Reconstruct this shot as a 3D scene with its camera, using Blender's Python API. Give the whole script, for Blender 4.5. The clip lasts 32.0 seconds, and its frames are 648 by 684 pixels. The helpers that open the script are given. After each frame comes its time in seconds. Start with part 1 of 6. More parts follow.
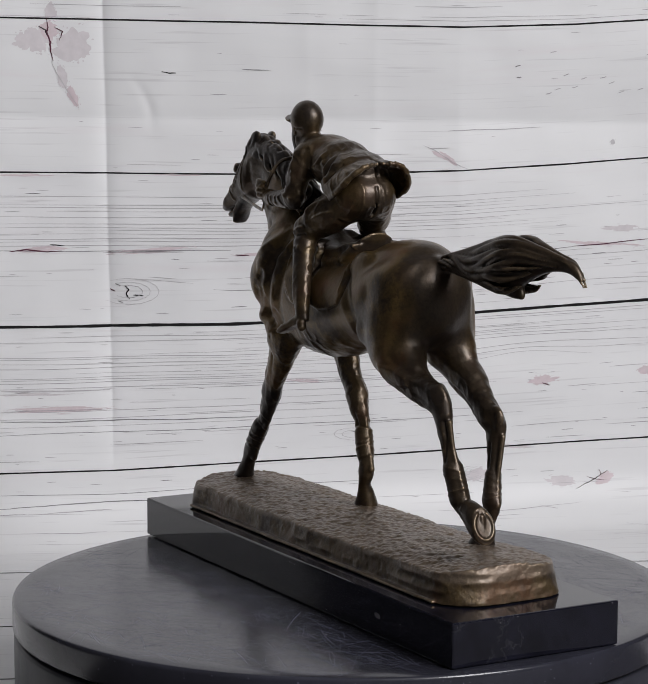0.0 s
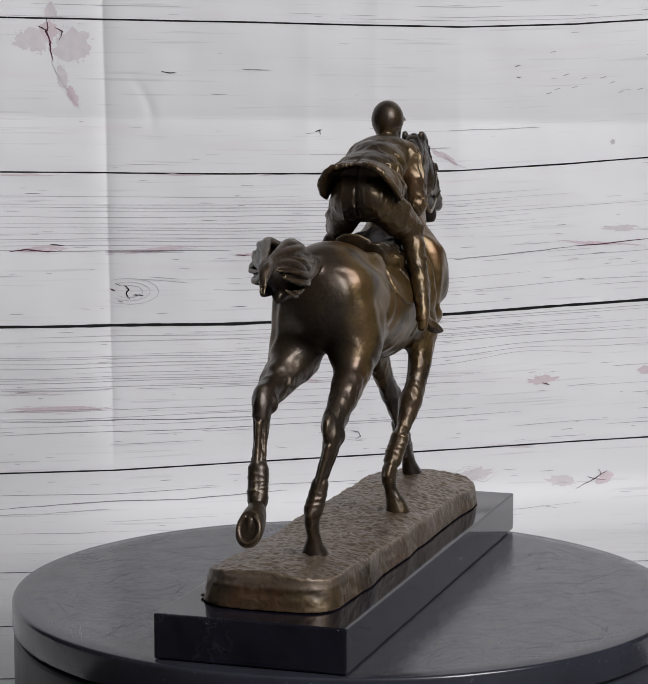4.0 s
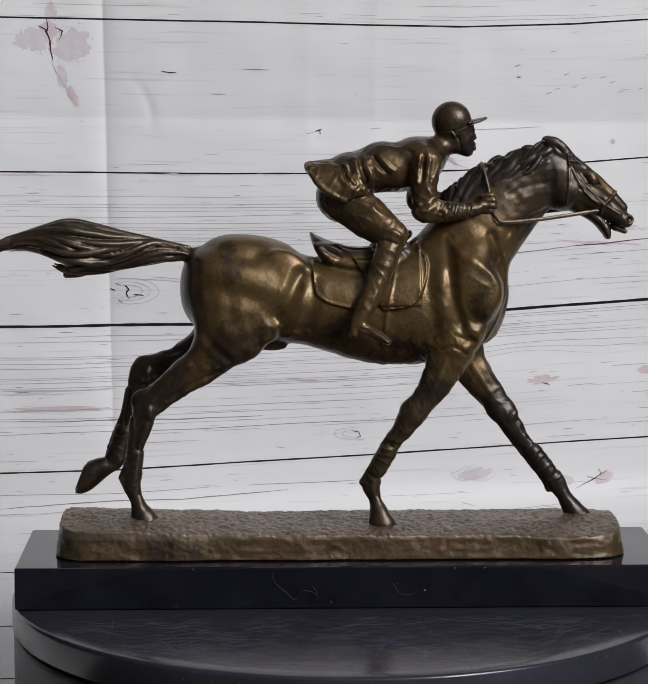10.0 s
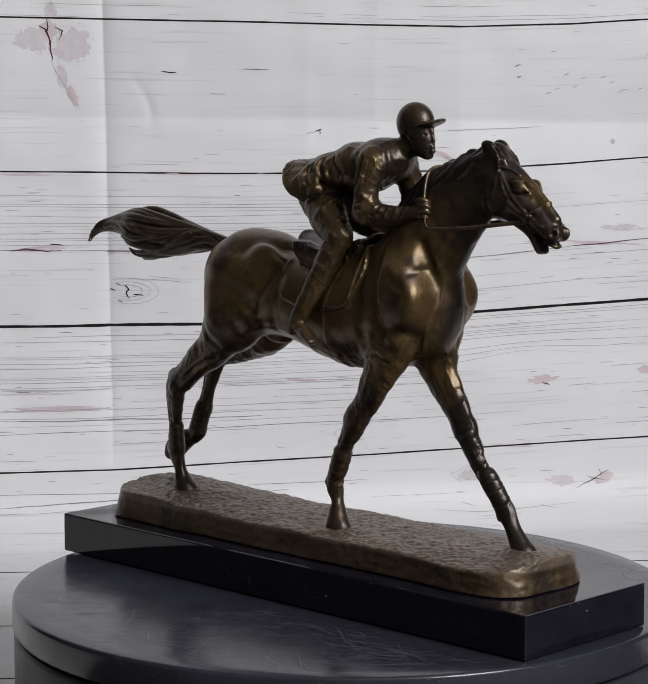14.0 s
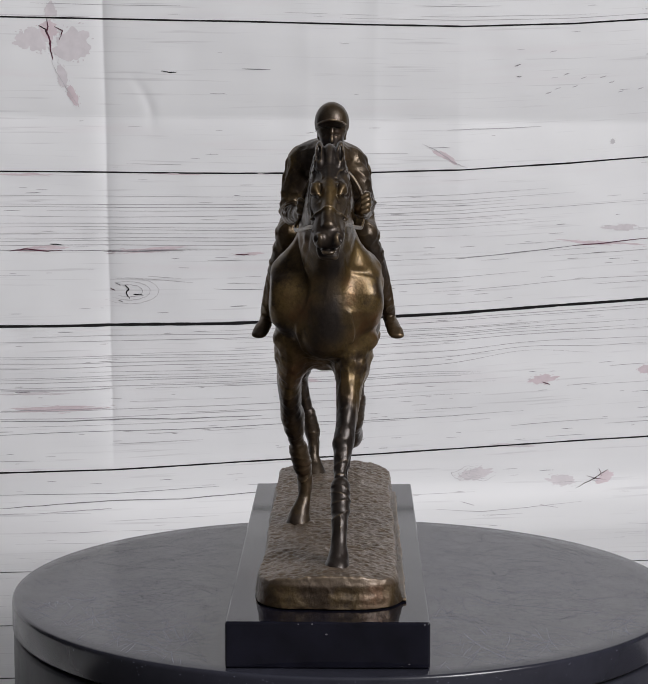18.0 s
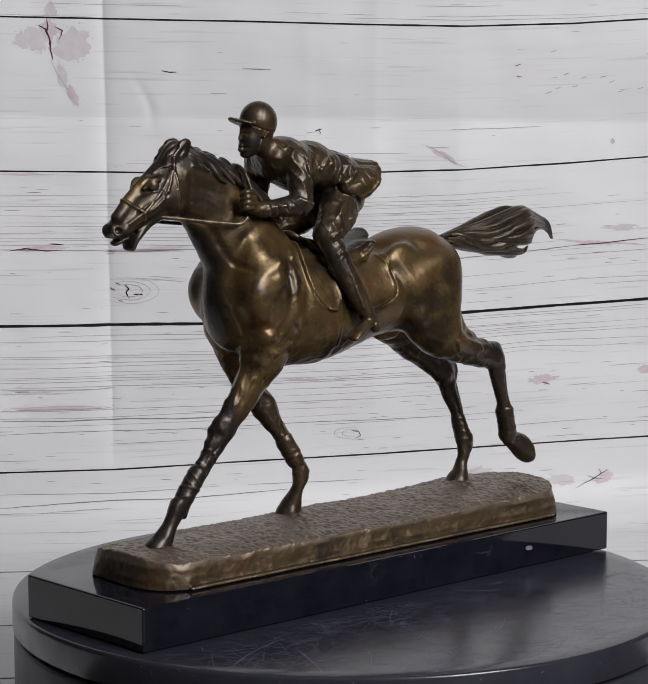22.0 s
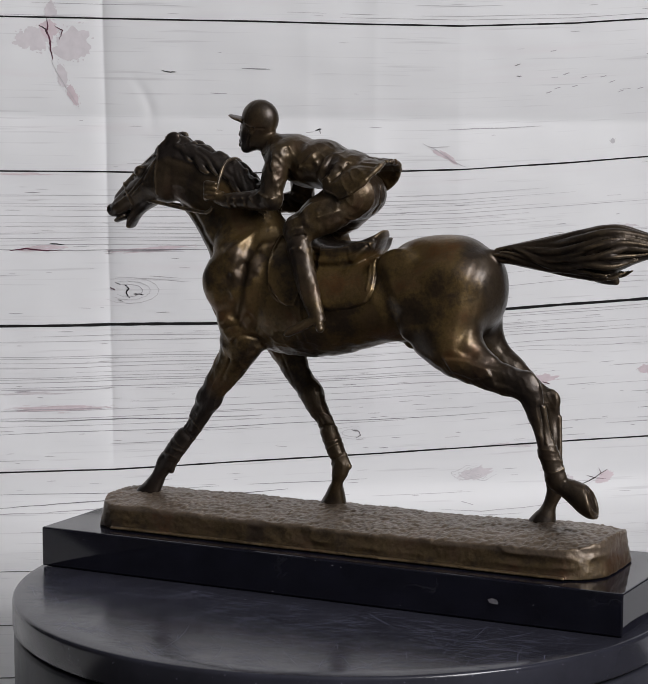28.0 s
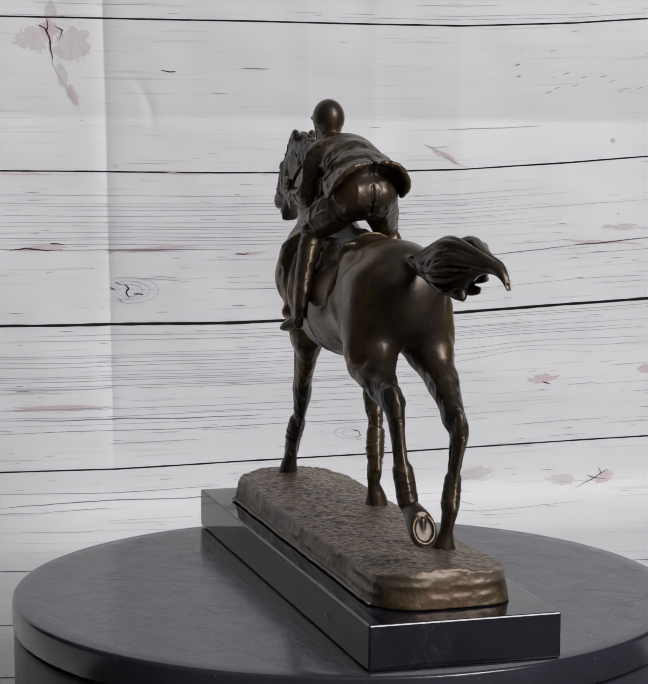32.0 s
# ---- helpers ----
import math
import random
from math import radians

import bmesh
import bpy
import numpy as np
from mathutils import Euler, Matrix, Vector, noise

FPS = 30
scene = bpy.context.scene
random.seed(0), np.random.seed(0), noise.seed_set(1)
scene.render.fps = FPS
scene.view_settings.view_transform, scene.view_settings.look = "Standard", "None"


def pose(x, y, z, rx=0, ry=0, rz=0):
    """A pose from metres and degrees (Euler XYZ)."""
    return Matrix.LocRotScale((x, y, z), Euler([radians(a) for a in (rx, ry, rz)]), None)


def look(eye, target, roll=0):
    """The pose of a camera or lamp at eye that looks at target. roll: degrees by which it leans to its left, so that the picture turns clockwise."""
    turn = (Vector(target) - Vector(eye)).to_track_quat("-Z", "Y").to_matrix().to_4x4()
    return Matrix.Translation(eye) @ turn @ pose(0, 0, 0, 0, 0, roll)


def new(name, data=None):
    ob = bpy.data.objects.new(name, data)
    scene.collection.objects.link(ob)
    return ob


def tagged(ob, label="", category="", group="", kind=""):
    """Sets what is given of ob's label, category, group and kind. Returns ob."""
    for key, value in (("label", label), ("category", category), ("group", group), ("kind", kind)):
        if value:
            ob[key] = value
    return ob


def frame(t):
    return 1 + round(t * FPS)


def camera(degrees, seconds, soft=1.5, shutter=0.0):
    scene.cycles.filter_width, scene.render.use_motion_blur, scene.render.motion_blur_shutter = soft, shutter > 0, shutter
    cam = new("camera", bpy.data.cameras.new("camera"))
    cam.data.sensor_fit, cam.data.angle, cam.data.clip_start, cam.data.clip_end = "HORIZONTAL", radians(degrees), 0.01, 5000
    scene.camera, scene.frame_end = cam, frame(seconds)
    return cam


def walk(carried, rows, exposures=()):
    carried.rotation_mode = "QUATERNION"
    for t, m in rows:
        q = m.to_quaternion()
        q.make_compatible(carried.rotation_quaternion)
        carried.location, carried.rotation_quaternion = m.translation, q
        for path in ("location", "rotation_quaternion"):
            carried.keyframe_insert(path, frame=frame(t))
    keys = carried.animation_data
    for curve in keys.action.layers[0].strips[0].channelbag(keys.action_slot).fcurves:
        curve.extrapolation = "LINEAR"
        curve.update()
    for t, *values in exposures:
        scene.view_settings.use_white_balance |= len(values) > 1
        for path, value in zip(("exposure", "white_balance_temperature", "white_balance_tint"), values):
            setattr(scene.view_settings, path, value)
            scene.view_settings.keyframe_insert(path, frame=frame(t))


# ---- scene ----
# The camera stands still on its tripod and sinks by a hair.
EYE = (0.0000, -1.3352, 0.3199)
cam = camera(17.16, 32.0, soft=0.6)
walk(cam, [(0, look(EYE, (-0.0132, -0.0054, 0.1559), 0.11)), (32, look(EYE, (-0.0132, -0.0054, 0.1551), 0.11))])

# ---- light: one large window beside and behind the camera, and the dim room ----
world = bpy.data.worlds.new("sky")
scene.world = world
world.use_nodes = True
sky = world.node_tree.nodes.new("ShaderNodeTexSky")
sky.sky_type, sky.sun_disc = "NISHITA", False
sky.sun_elevation, sky.sun_rotation = radians(40), radians(60)
world.node_tree.links.new(sky.outputs[0], world.node_tree.nodes["Background"].inputs[0])
world.node_tree.nodes["Background"].inputs[1].default_value = 0.1
scene.view_settings.exposure = 0.0

WIN = dict(y0=-3.60, y1=-1.40, z0=1.35, z1=3.25)
lamp = bpy.data.lights.new("window_light", "AREA")
lamp.shape, lamp.size, lamp.size_y, lamp.energy = "RECTANGLE", 2.2, 1.9, 232
lamp.color = (1.0, 0.985, 0.995)
window_light = new("window_light", lamp)
window_light.matrix_world = look((2.37, -2.50, 2.30), (0.0, -2.50, 1.5))


# ---- materials ----
def nodes_of(name):
    m = bpy.data.materials.new(name)
    m.use_nodes = True
    t = m.node_tree
    return m, t, t.nodes["Principled BSDF"]


def add(t, kind, **values):
    n = t.nodes.new("ShaderNode" + kind)
    for key, value in values.items():
        if key in n.inputs.keys():
            n.inputs[key].default_value = value
    return n


def noise_node(t, scale, detail=4, rough=0.55, stretch=None, space="Object"):
    c = add(t, "TexCoord")
    n = add(t, "TexNoise", Scale=scale, Detail=detail, Roughness=rough)
    if stretch:
        mp = add(t, "Mapping", Scale=stretch)
        t.links.new(c.outputs[space], mp.inputs[0])
        t.links.new(mp.outputs[0], n.inputs["Vector"])
    else:
        t.links.new(c.outputs[space], n.inputs["Vector"])
    return n


def ramp(t, source, stops):
    r = add(t, "ValToRGB")
    e = r.color_ramp.elements
    while len(e) < len(stops):
        e.new(0.5)
    for el, (pos, col) in zip(e, stops):
        el.position = pos
        el.color = (*col, 1) if len(col) == 3 else col
    t.links.new(source, r.inputs[0])
    return r


def grey(v):
    return (v, v, v)


def mixed(t, a, b, fac, mode="MIX"):
    m = t.nodes.new("ShaderNodeMix")
    m.data_type, m.blend_type = "RGBA", mode
    for src, i in ((fac, 0), (a, 6), (b, 7)):
        if isinstance(src, (int, float)):
            m.inputs[i].default_value = src
        elif isinstance(src, tuple):
            m.inputs[i].default_value = (*src, 1)
        else:
            t.links.new(src, m.inputs[i])
    return m.outputs[2]


def bump(t, bsdf, source, strength, distance, before=None):
    b = add(t, "Bump", Strength=strength, Distance=distance)
    t.links.new(source, b.inputs["Height"])
    if before:
        t.links.new(before.outputs[0], b.inputs["Normal"])
    t.links.new(b.outputs[0], bsdf.inputs["Normal"])
    return b


def plain(name, color, rough=0.6, metal=0.0, vary=0.15, scale=30):
    m, t, b = nodes_of(name)
    n = noise_node(t, scale)
    dark = tuple(c * (1 - vary) for c in color)
    r = ramp(t, n.outputs[0], [(0.3, dark), (0.7, color)])
    t.links.new(r.outputs[0], b.inputs["Base Color"])
    b.inputs["Roughness"].default_value, b.inputs["Metallic"].default_value = rough, metal
    bump(t, b, n.outputs[0], 0.1, 0.0005)
    return m


def bronze_material(name, lo, hi, dark, rough, metal, grain):
    """Patinated brown, rubbed to gold on the ridges; the mesh carries a second tone with painted light and shade."""
    m, t, b = nodes_of(name)
    big = noise_node(t, 30, 6, 0.62)
    mottle = noise_node(t, 95, 6, 0.72)
    fine = noise_node(t, 480, 6, 0.7)
    umber, red = tuple(c * 0.72 for c in lo), (hi[0] * 0.95, hi[1] * 0.76, hi[2] * 0.66)
    olive = (hi[0] * 0.92, hi[1] * 0.96, hi[2] * 0.8)
    col = ramp(t, big.outputs[0], [(0.28, umber), (0.40, lo), (0.49, olive), (0.56, hi), (0.64, red), (0.78, umber)])
    patina_shade = add(t, "Attribute")
    patina_shade.attribute_name = "patina_shade"
    brown = mixed(t, col.outputs[0], dark, patina_shade.outputs["Fac"])
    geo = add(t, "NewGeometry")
    # hollows are darkened in colour, deepening the shade of the creases
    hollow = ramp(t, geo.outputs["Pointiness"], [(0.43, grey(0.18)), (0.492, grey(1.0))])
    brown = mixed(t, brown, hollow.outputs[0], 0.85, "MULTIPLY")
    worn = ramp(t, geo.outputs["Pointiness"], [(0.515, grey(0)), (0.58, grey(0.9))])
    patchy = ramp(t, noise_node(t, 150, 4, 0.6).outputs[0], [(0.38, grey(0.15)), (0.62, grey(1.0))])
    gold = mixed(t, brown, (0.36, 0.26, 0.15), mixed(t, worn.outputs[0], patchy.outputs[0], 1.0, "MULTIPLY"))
    speck = ramp(t, fine.outputs[0], [(0.36, grey(0.45)), (0.58, grey(1.0))])
    spots = ramp(t, mottle.outputs[0], [(0.34, grey(0.42)), (0.58, grey(1.0))])
    c = mixed(t, mixed(t, gold, speck.outputs[0], 0.4, "MULTIPLY"), spots.outputs[0], 0.28, "MULTIPLY")
    t.links.new(c, b.inputs["Base Color"])
    b.inputs["Metallic"].default_value = metal
    b.inputs["Coat Weight"].default_value, b.inputs["Coat Roughness"].default_value = 0.26, 0.29
    ro = ramp(t, noise_node(t, 70, 6, 0.7).outputs[0], [(0.3, grey(rough - 0.06)), (0.72, grey(rough + 0.10))])
    t.links.new(ro.outputs[0], b.inputs["Roughness"])
    first = bump(t, b, fine.outputs[0], grain, 0.0006)
    bump(t, b, noise_node(t, 130, 5, 0.6).outputs[0], 0.36, 0.0014, first)
    return m


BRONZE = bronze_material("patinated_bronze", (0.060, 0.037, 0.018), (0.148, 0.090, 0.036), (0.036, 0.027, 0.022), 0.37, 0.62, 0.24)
# the third tone is the paler one: light painted onto the base's top
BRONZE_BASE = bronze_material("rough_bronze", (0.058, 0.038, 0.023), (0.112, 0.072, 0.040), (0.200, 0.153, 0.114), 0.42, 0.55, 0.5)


def marble_material():
    m, t, b = nodes_of("black_marble")
    n = noise_node(t, 7, 8, 0.62)
    vein = ramp(t, n.outputs[0], [(0.497, grey(0)), (0.503, grey(0.55)), (0.509, grey(0))])
    where = ramp(t, noise_node(t, 11, 2).outputs[0], [(0.54, grey(0)), (0.66, grey(1))])
    c = mixed(t, (0.008, 0.008, 0.014), (0.05, 0.05, 0.055), mixed(t, vein.outputs[0], where.outputs[0], 1.0, "MULTIPLY"))
    cloud = ramp(t, noise_node(t, 40, 6, 0.7).outputs[0], [(0.35, grey(0.6)), (0.7, grey(1.4))])
    t.links.new(mixed(t, c, cloud.outputs[0], 1.0, "MULTIPLY"), b.inputs["Base Color"])
    b.inputs["Roughness"].default_value = 0.06
    return m


def paint_material(name, base, rough, spread):
    m, t, b = nodes_of(name)
    n = noise_node(t, 14, 8, 0.7)
    r = ramp(t, n.outputs[0], [(0.3, (base * 0.7, base * 0.7, base * 0.95)), (0.7, (base * 1.2, base * 1.22, base * 1.7))])
    t.links.new(r.outputs[0], b.inputs["Base Color"])
    ro = ramp(t, noise_node(t, 45, 8, 0.75).outputs[0], [(0.3, grey(rough)), (0.7, grey(rough + spread))])
    t.links.new(ro.outputs[0], b.inputs["Roughness"])
    low = bump(t, b, noise_node(t, 70, 5, 0.6, (1, 2.5, 1)).outputs[0], 0.05, 0.0012)
    bump(t, b, noise_node(t, 260, 4).outputs[0], 0.06, 0.0006, low)
    return m


MARBLE = marble_material()
TABLE_TOP = paint_material("worn_black_paint", 0.028, 0.14, 0.12)
TABLE_RIM = paint_material("satin_black_rim", 0.024, 0.38, 0.12)
SCRATCH_FINE = paint_material("scuffed_paint", 0.105, 0.14, 0.12)
SCRATCH = paint_material("scratched_paint", 0.12, 0.14, 0.12)
GAP = plain("dark_gap", (0.004, 0.004, 0.004), 0.8)
INK = plain("black_ink", (0.006, 0.005, 0.006), 0.95, vary=0.6, scale=90)
WALL = plain("dark_grey_plaster", (0.055, 0.055, 0.058), 0.9, vary=0.08, scale=6)
CEILING = plain("white_plaster", (0.40, 0.40, 0.40), 0.9, vary=0.06, scale=6)
FLOOR = plain("grey_floor_boards", (0.06, 0.056, 0.056), 0.7, vary=0.3, scale=8)


def vinyl_material():
    m, t, b = nodes_of("printed_vinyl")
    uv = add(t, "TexCoord")

    def streak(sx, sy, detail, seed):
        mp = add(t, "Mapping", Scale=(sx, sy, 1), Location=(seed, seed * 2.3, 0))
        t.links.new(uv.outputs["UV"], mp.inputs[0])
        n = add(t, "TexNoise", Scale=1.0, Detail=detail, Roughness=0.55, Distortion=0.15)
        t.links.new(mp.outputs[0], n.inputs["Vector"])
        return n.outputs[0]

    tone = ramp(t, streak(2.2, 14, 4, 2.0), [(0.3, (0.690, 0.690, 0.700)), (0.7, (0.765, 0.765, 0.772))])
    pinkish = ramp(t, streak(4, 45, 4, 11.0), [(0.60, grey(0)), (0.76, grey(0.2))])
    faint = ramp(t, streak(9, 330, 3, 1.0), [(0.30, grey(0.28)), (0.40, grey(0))])
    c = mixed(t, tone.outputs[0], (0.66, 0.57, 0.60), pinkish.outputs[0])
    c = mixed(t, c, (0.36, 0.34, 0.36), faint.outputs[0])
    t.links.new(c, b.inputs["Base Color"])
    b.inputs["Roughness"].default_value = 0.5
    return m


VINYL = vinyl_material()
PINK = plain("pink_print", (0.64, 0.545, 0.575), 0.5, vary=0.14, scale=160)
SOFT = plain("soft_grey_ink", (0.53, 0.51, 0.53), 0.5, vary=0.2, scale=150)
PALE = plain("grey_print", (0.64, 0.60, 0.622), 0.5, vary=0.12, scale=120)
RED = plain("dark_red_print", (0.12, 0.02, 0.05), 0.5, vary=0.7, scale=150)
LINE = plain("grey_ink", (0.26, 0.24, 0.26), 0.5, vary=0.5, scale=120)
FAINT = plain("pale_grey_ink", (0.42, 0.395, 0.42), 0.5, vary=0.25, scale=120)
CHIP = plain("chipped_stone", (0.22, 0.21, 0.23), 0.7, vary=0.4, scale=400)
VEIN = plain("pale_vein", (0.06, 0.06, 0.065), 0.10, vary=0.5, scale=300)
DUST = plain("pale_dust", (0.55, 0.54, 0.55), 0.9, vary=0.3, scale=400)


# ---- small builders ----
def mesh_of(name, verts, faces, smooth=False):
    me = bpy.data.meshes.new(name)
    me.from_pydata([tuple(v) for v in verts], [], [tuple(int(i) for i in f) for f in faces])
    me.update()
    if smooth:
        me.polygons.foreach_set("use_smooth", [True] * len(me.polygons))
    return me


def part(name, bm, material, parent, label=""):
    if isinstance(bm, bmesh.types.BMesh):
        me = bpy.data.meshes.new(name)
        bm.to_mesh(me)
        bm.free()
    else:
        me = bm
    me.materials.append(material)
    ob = new(name, me)
    ob.parent = parent
    return tagged(ob, label)


def box_bm(lo, hi, bevel=0.0, segments=2):
    bm = bmesh.new()
    c = [(a + b) / 2 for a, b in zip(lo, hi)]
    bmesh.ops.create_cube(bm, size=1, matrix=Matrix.Translation(c) @ Matrix.Diagonal((*[b - a for a, b in zip(lo, hi)], 1)))
    if bevel:
        bmesh.ops.bevel(bm, geom=bm.edges[:], offset=bevel, segments=segments, affect="EDGES", profile=0.5)
    return bm


def lathe_bm(profile, steps=160):
    bm = bmesh.new()
    rings = []
    for r, z in profile:
        if r == 0:
            rings.append([bm.verts.new((0, 0, z))])
        else:
            rings.append([bm.verts.new((r * math.cos(2 * math.pi * i / steps), r * math.sin(2 * math.pi * i / steps), z)) for i in range(steps)])
    for a, b in zip(rings, rings[1:]):
        for i in range(steps):
            j = (i + 1) % steps
            f = [a[i % len(a)], a[j % len(a)], b[j % len(b)], b[i % len(b)]]
            f = [v for n, v in enumerate(f) if v not in f[:n]]
            bm.faces.new(f)
    bmesh.ops.recalc_face_normals(bm, faces=bm.faces[:])
    for f in bm.faces:
        f.smooth = True
    return bm


def thing(name, label, category, kind="", group=""):
    return tagged(new(name), label, category, group, kind)


# ---- the room that closes the place ----
Z_FLOOR = -0.080


def slab(name, lo, hi, material, label):
    me = bpy.data.meshes.new(name)
    bm = box_bm(lo, hi)
    bm.to_mesh(me)
    bm.free()
    me.materials.append(material)
    return tagged(new(name, me), label, "wall" if "wall" in name else name, kind="structure")


X0, X1, Y0, Y1, Z1 = -2.2, 2.40, -4.0, 1.10, 3.5
slab("floor", (X0, Y0, Z_FLOOR - 0.1), (X1, Y1, Z_FLOOR), FLOOR, "plain grey floor under the printed backdrop")
slab("ceiling", (X0, Y0, Z1), (X1, Y1, Z1 + 0.1), CEILING, "plain white ceiling of the room")
slab("wall_north", (X0, Y1, Z_FLOOR), (X1, Y1 + 0.1, Z1), WALL, "plain dark grey wall behind the backdrop")
slab("wall_south", (X0, Y0 - 0.1, Z_FLOOR), (X1, Y0, Z1), WALL, "plain dark grey wall behind the camera")
slab("wall_west", (X0 - 0.1, Y0 - 0.1, Z_FLOOR), (X0, Y1 + 0.1, Z1), WALL, "plain dark grey wall facing the window")


def window_wall():
    bm = bmesh.new()
    W = WIN
    for lo, hi in (((X1, Y0 - 0.1, Z_FLOOR), (X1 + 0.1, W["y0"], Z1)), ((X1, W["y1"], Z_FLOOR), (X1 + 0.1, Y1 + 0.1, Z1)),
                   ((X1, W["y0"], Z_FLOOR), (X1 + 0.1, W["y1"], W["z0"])), ((X1, W["y0"], W["z1"]), (X1 + 0.1, W["y1"], Z1))):
        b = box_bm(lo, hi)
        me = bpy.data.meshes.new("tmp")
        b.to_mesh(me)
        b.free()
        bm.from_mesh(me)
        bpy.data.meshes.remove(me)
    me = bpy.data.meshes.new("wall_east")
    bm.to_mesh(me)
    bm.free()
    me.materials.append(WALL)
    tagged(new("wall_east", me), "plain dark grey wall with a wide window opening", "wall", kind="structure")


window_wall()

# ---- the printed vinyl backdrop: hangs, sweeps forward and lies under the turntable ----
SHEET_Y, SHEET_Z, SWEEP = 0.45, -0.078, 0.05
JOINT_X = [-0.34, -0.2, -0.1, 0, 0.1, 0.2, 0.3]
JOINTS = [
    [0.3698, 0.3678, 0.3663, 0.3646, 0.3629, 0.3663, 0.373],
    [0.2406, 0.2385, 0.2371, 0.2373, 0.2391, 0.2447, 0.2517],
    [0.1087, 0.1077, 0.1077, 0.1104, 0.1141, 0.1197, 0.1241],
    [-0.0171, -0.0176, -0.0145, -0.0114, -0.0081, -0.0043, -0.0013],
]
LOW_JOINTS, LOW_TILT = (0.1712, 0.3437, 0.4833), 0.0988
PITCH = 0.134


def hang(x):
    """How far back the sheet hangs: it hangs askew and recedes to one side."""
    return SHEET_Y + 0.2 * (x + 0.4)


def sheet_at(x, s):
    """The place on the sheet x metres across and s metres below the wall's z = 0; the rest lies forward."""
    bend = -SHEET_Z - SWEEP
    if s < bend:
        y, z = hang(x), -s
    elif s < bend + SWEEP * math.pi / 2:
        a = (s - bend) / SWEEP
        y, z = hang(x) - SWEEP * (1 - math.cos(a)), -bend - SWEEP * math.sin(a)
    else:
        y, z = hang(x) - SWEEP - (s - bend - SWEEP * math.pi / 2), SHEET_Z
    return y, z


def fold(x, z):
    """How far the hung sheet stands forward: gentle waves, and the creases where it lay folded."""
    d = 0.006 * math.sin(5.0 * x + 0.8) + 0.003 * math.sin(11 * x + 3 * z)
    lean = -0.2010 - 0.016 * (z - 0.05)
    for xc, amp, w in ((lean, -0.0022, 0.030), (lean, -0.0022, 0.006), (-0.033, 0.0009, 0.02), (0.0255, 0.0010, 0.015), (0.099, 0.0014, 0.02)):
        d += amp * math.exp(-abs(x - xc) / w)
    d -= 0.0066 * math.exp(-abs(z - 0.2845 + 0.012 * (x + 0.07)) / 0.045)
    d += 0.0022 * noise.noise((x * 14, z * 12, 3)) + 0.0009 * noise.noise((x * 34, z * 30, 5))
    # a curved dent beside the upright crease
    t = (z - 0.2835) / 0.034
    if -0.3 < t < 1.2:
        xc = -0.166 - 0.014 * max(t, 0) ** 2
        d -= 0.0012 * math.exp(-((x - xc) / 0.004) ** 2) * (1 - min(abs(t - 0.35) / 0.85, 1))
    return d


def build_backdrop():
    backdrop = thing("backdrop", "white vinyl backdrop printed with weathered planks, creased from folding", "backdrop", "structure")
    xs = np.concatenate([np.linspace(-0.75, -0.33, 12), np.linspace(-0.32, -0.222, 38), np.linspace(-0.22, -0.185, 36), np.linspace(-0.183, 0.29, 180), np.linspace(0.30, 0.75, 12)])
    ss = np.concatenate([np.linspace(-1.0, -0.42, 10), np.linspace(-0.41, 0.04, 170), np.linspace(0.045, 0.5, 60), np.linspace(0.52, 0.66, 5)])
    verts, uvs = [], []
    for s in ss:
        for x in xs:
            y, z = sheet_at(x, s)
            if s < 0.02:
                y -= fold(x, z) * min(1, (0.02 - s) / 0.06)
            verts.append((x, y, z))
            line_s = [-np.interp(x, JOINT_X, row) for row in JOINTS] + [s0 + LOW_TILT * (x + 0.28) for s0 in LOW_JOINTS]
            v = np.interp(s, line_s, np.arange(len(line_s)) * PITCH)
            v += min(s - line_s[0], 0) + max(s - line_s[-1], 0)
            uvs.append((x, v))
    n = len(xs)
    faces = [(i * n + j, i * n + j + 1, (i + 1) * n + j + 1, (i + 1) * n + j) for i in range(len(ss) - 1) for j in range(n - 1)]
    me = mesh_of("sheet", verts, faces, True)
    layer = me.uv_layers.new(name="print")
    idx = np.empty(len(me.loops), dtype=np.int32)
    me.loops.foreach_get("vertex_index", idx)
    layer.data.foreach_set("uv", np.array(uvs, dtype=np.float32)[idx].ravel())
    part("sheet", me, VINYL, backdrop)
    return backdrop


def on_sheet(x, s, lift=0.00015):
    y, z = sheet_at(x, s)
    if s < 0.02:
        y -= fold(x, z) * min(1, (0.02 - s) / 0.06)
    return (x, y - lift - 0.0001, z) if s < 0.05 else (x, y - lift * 0.5, z + lift)


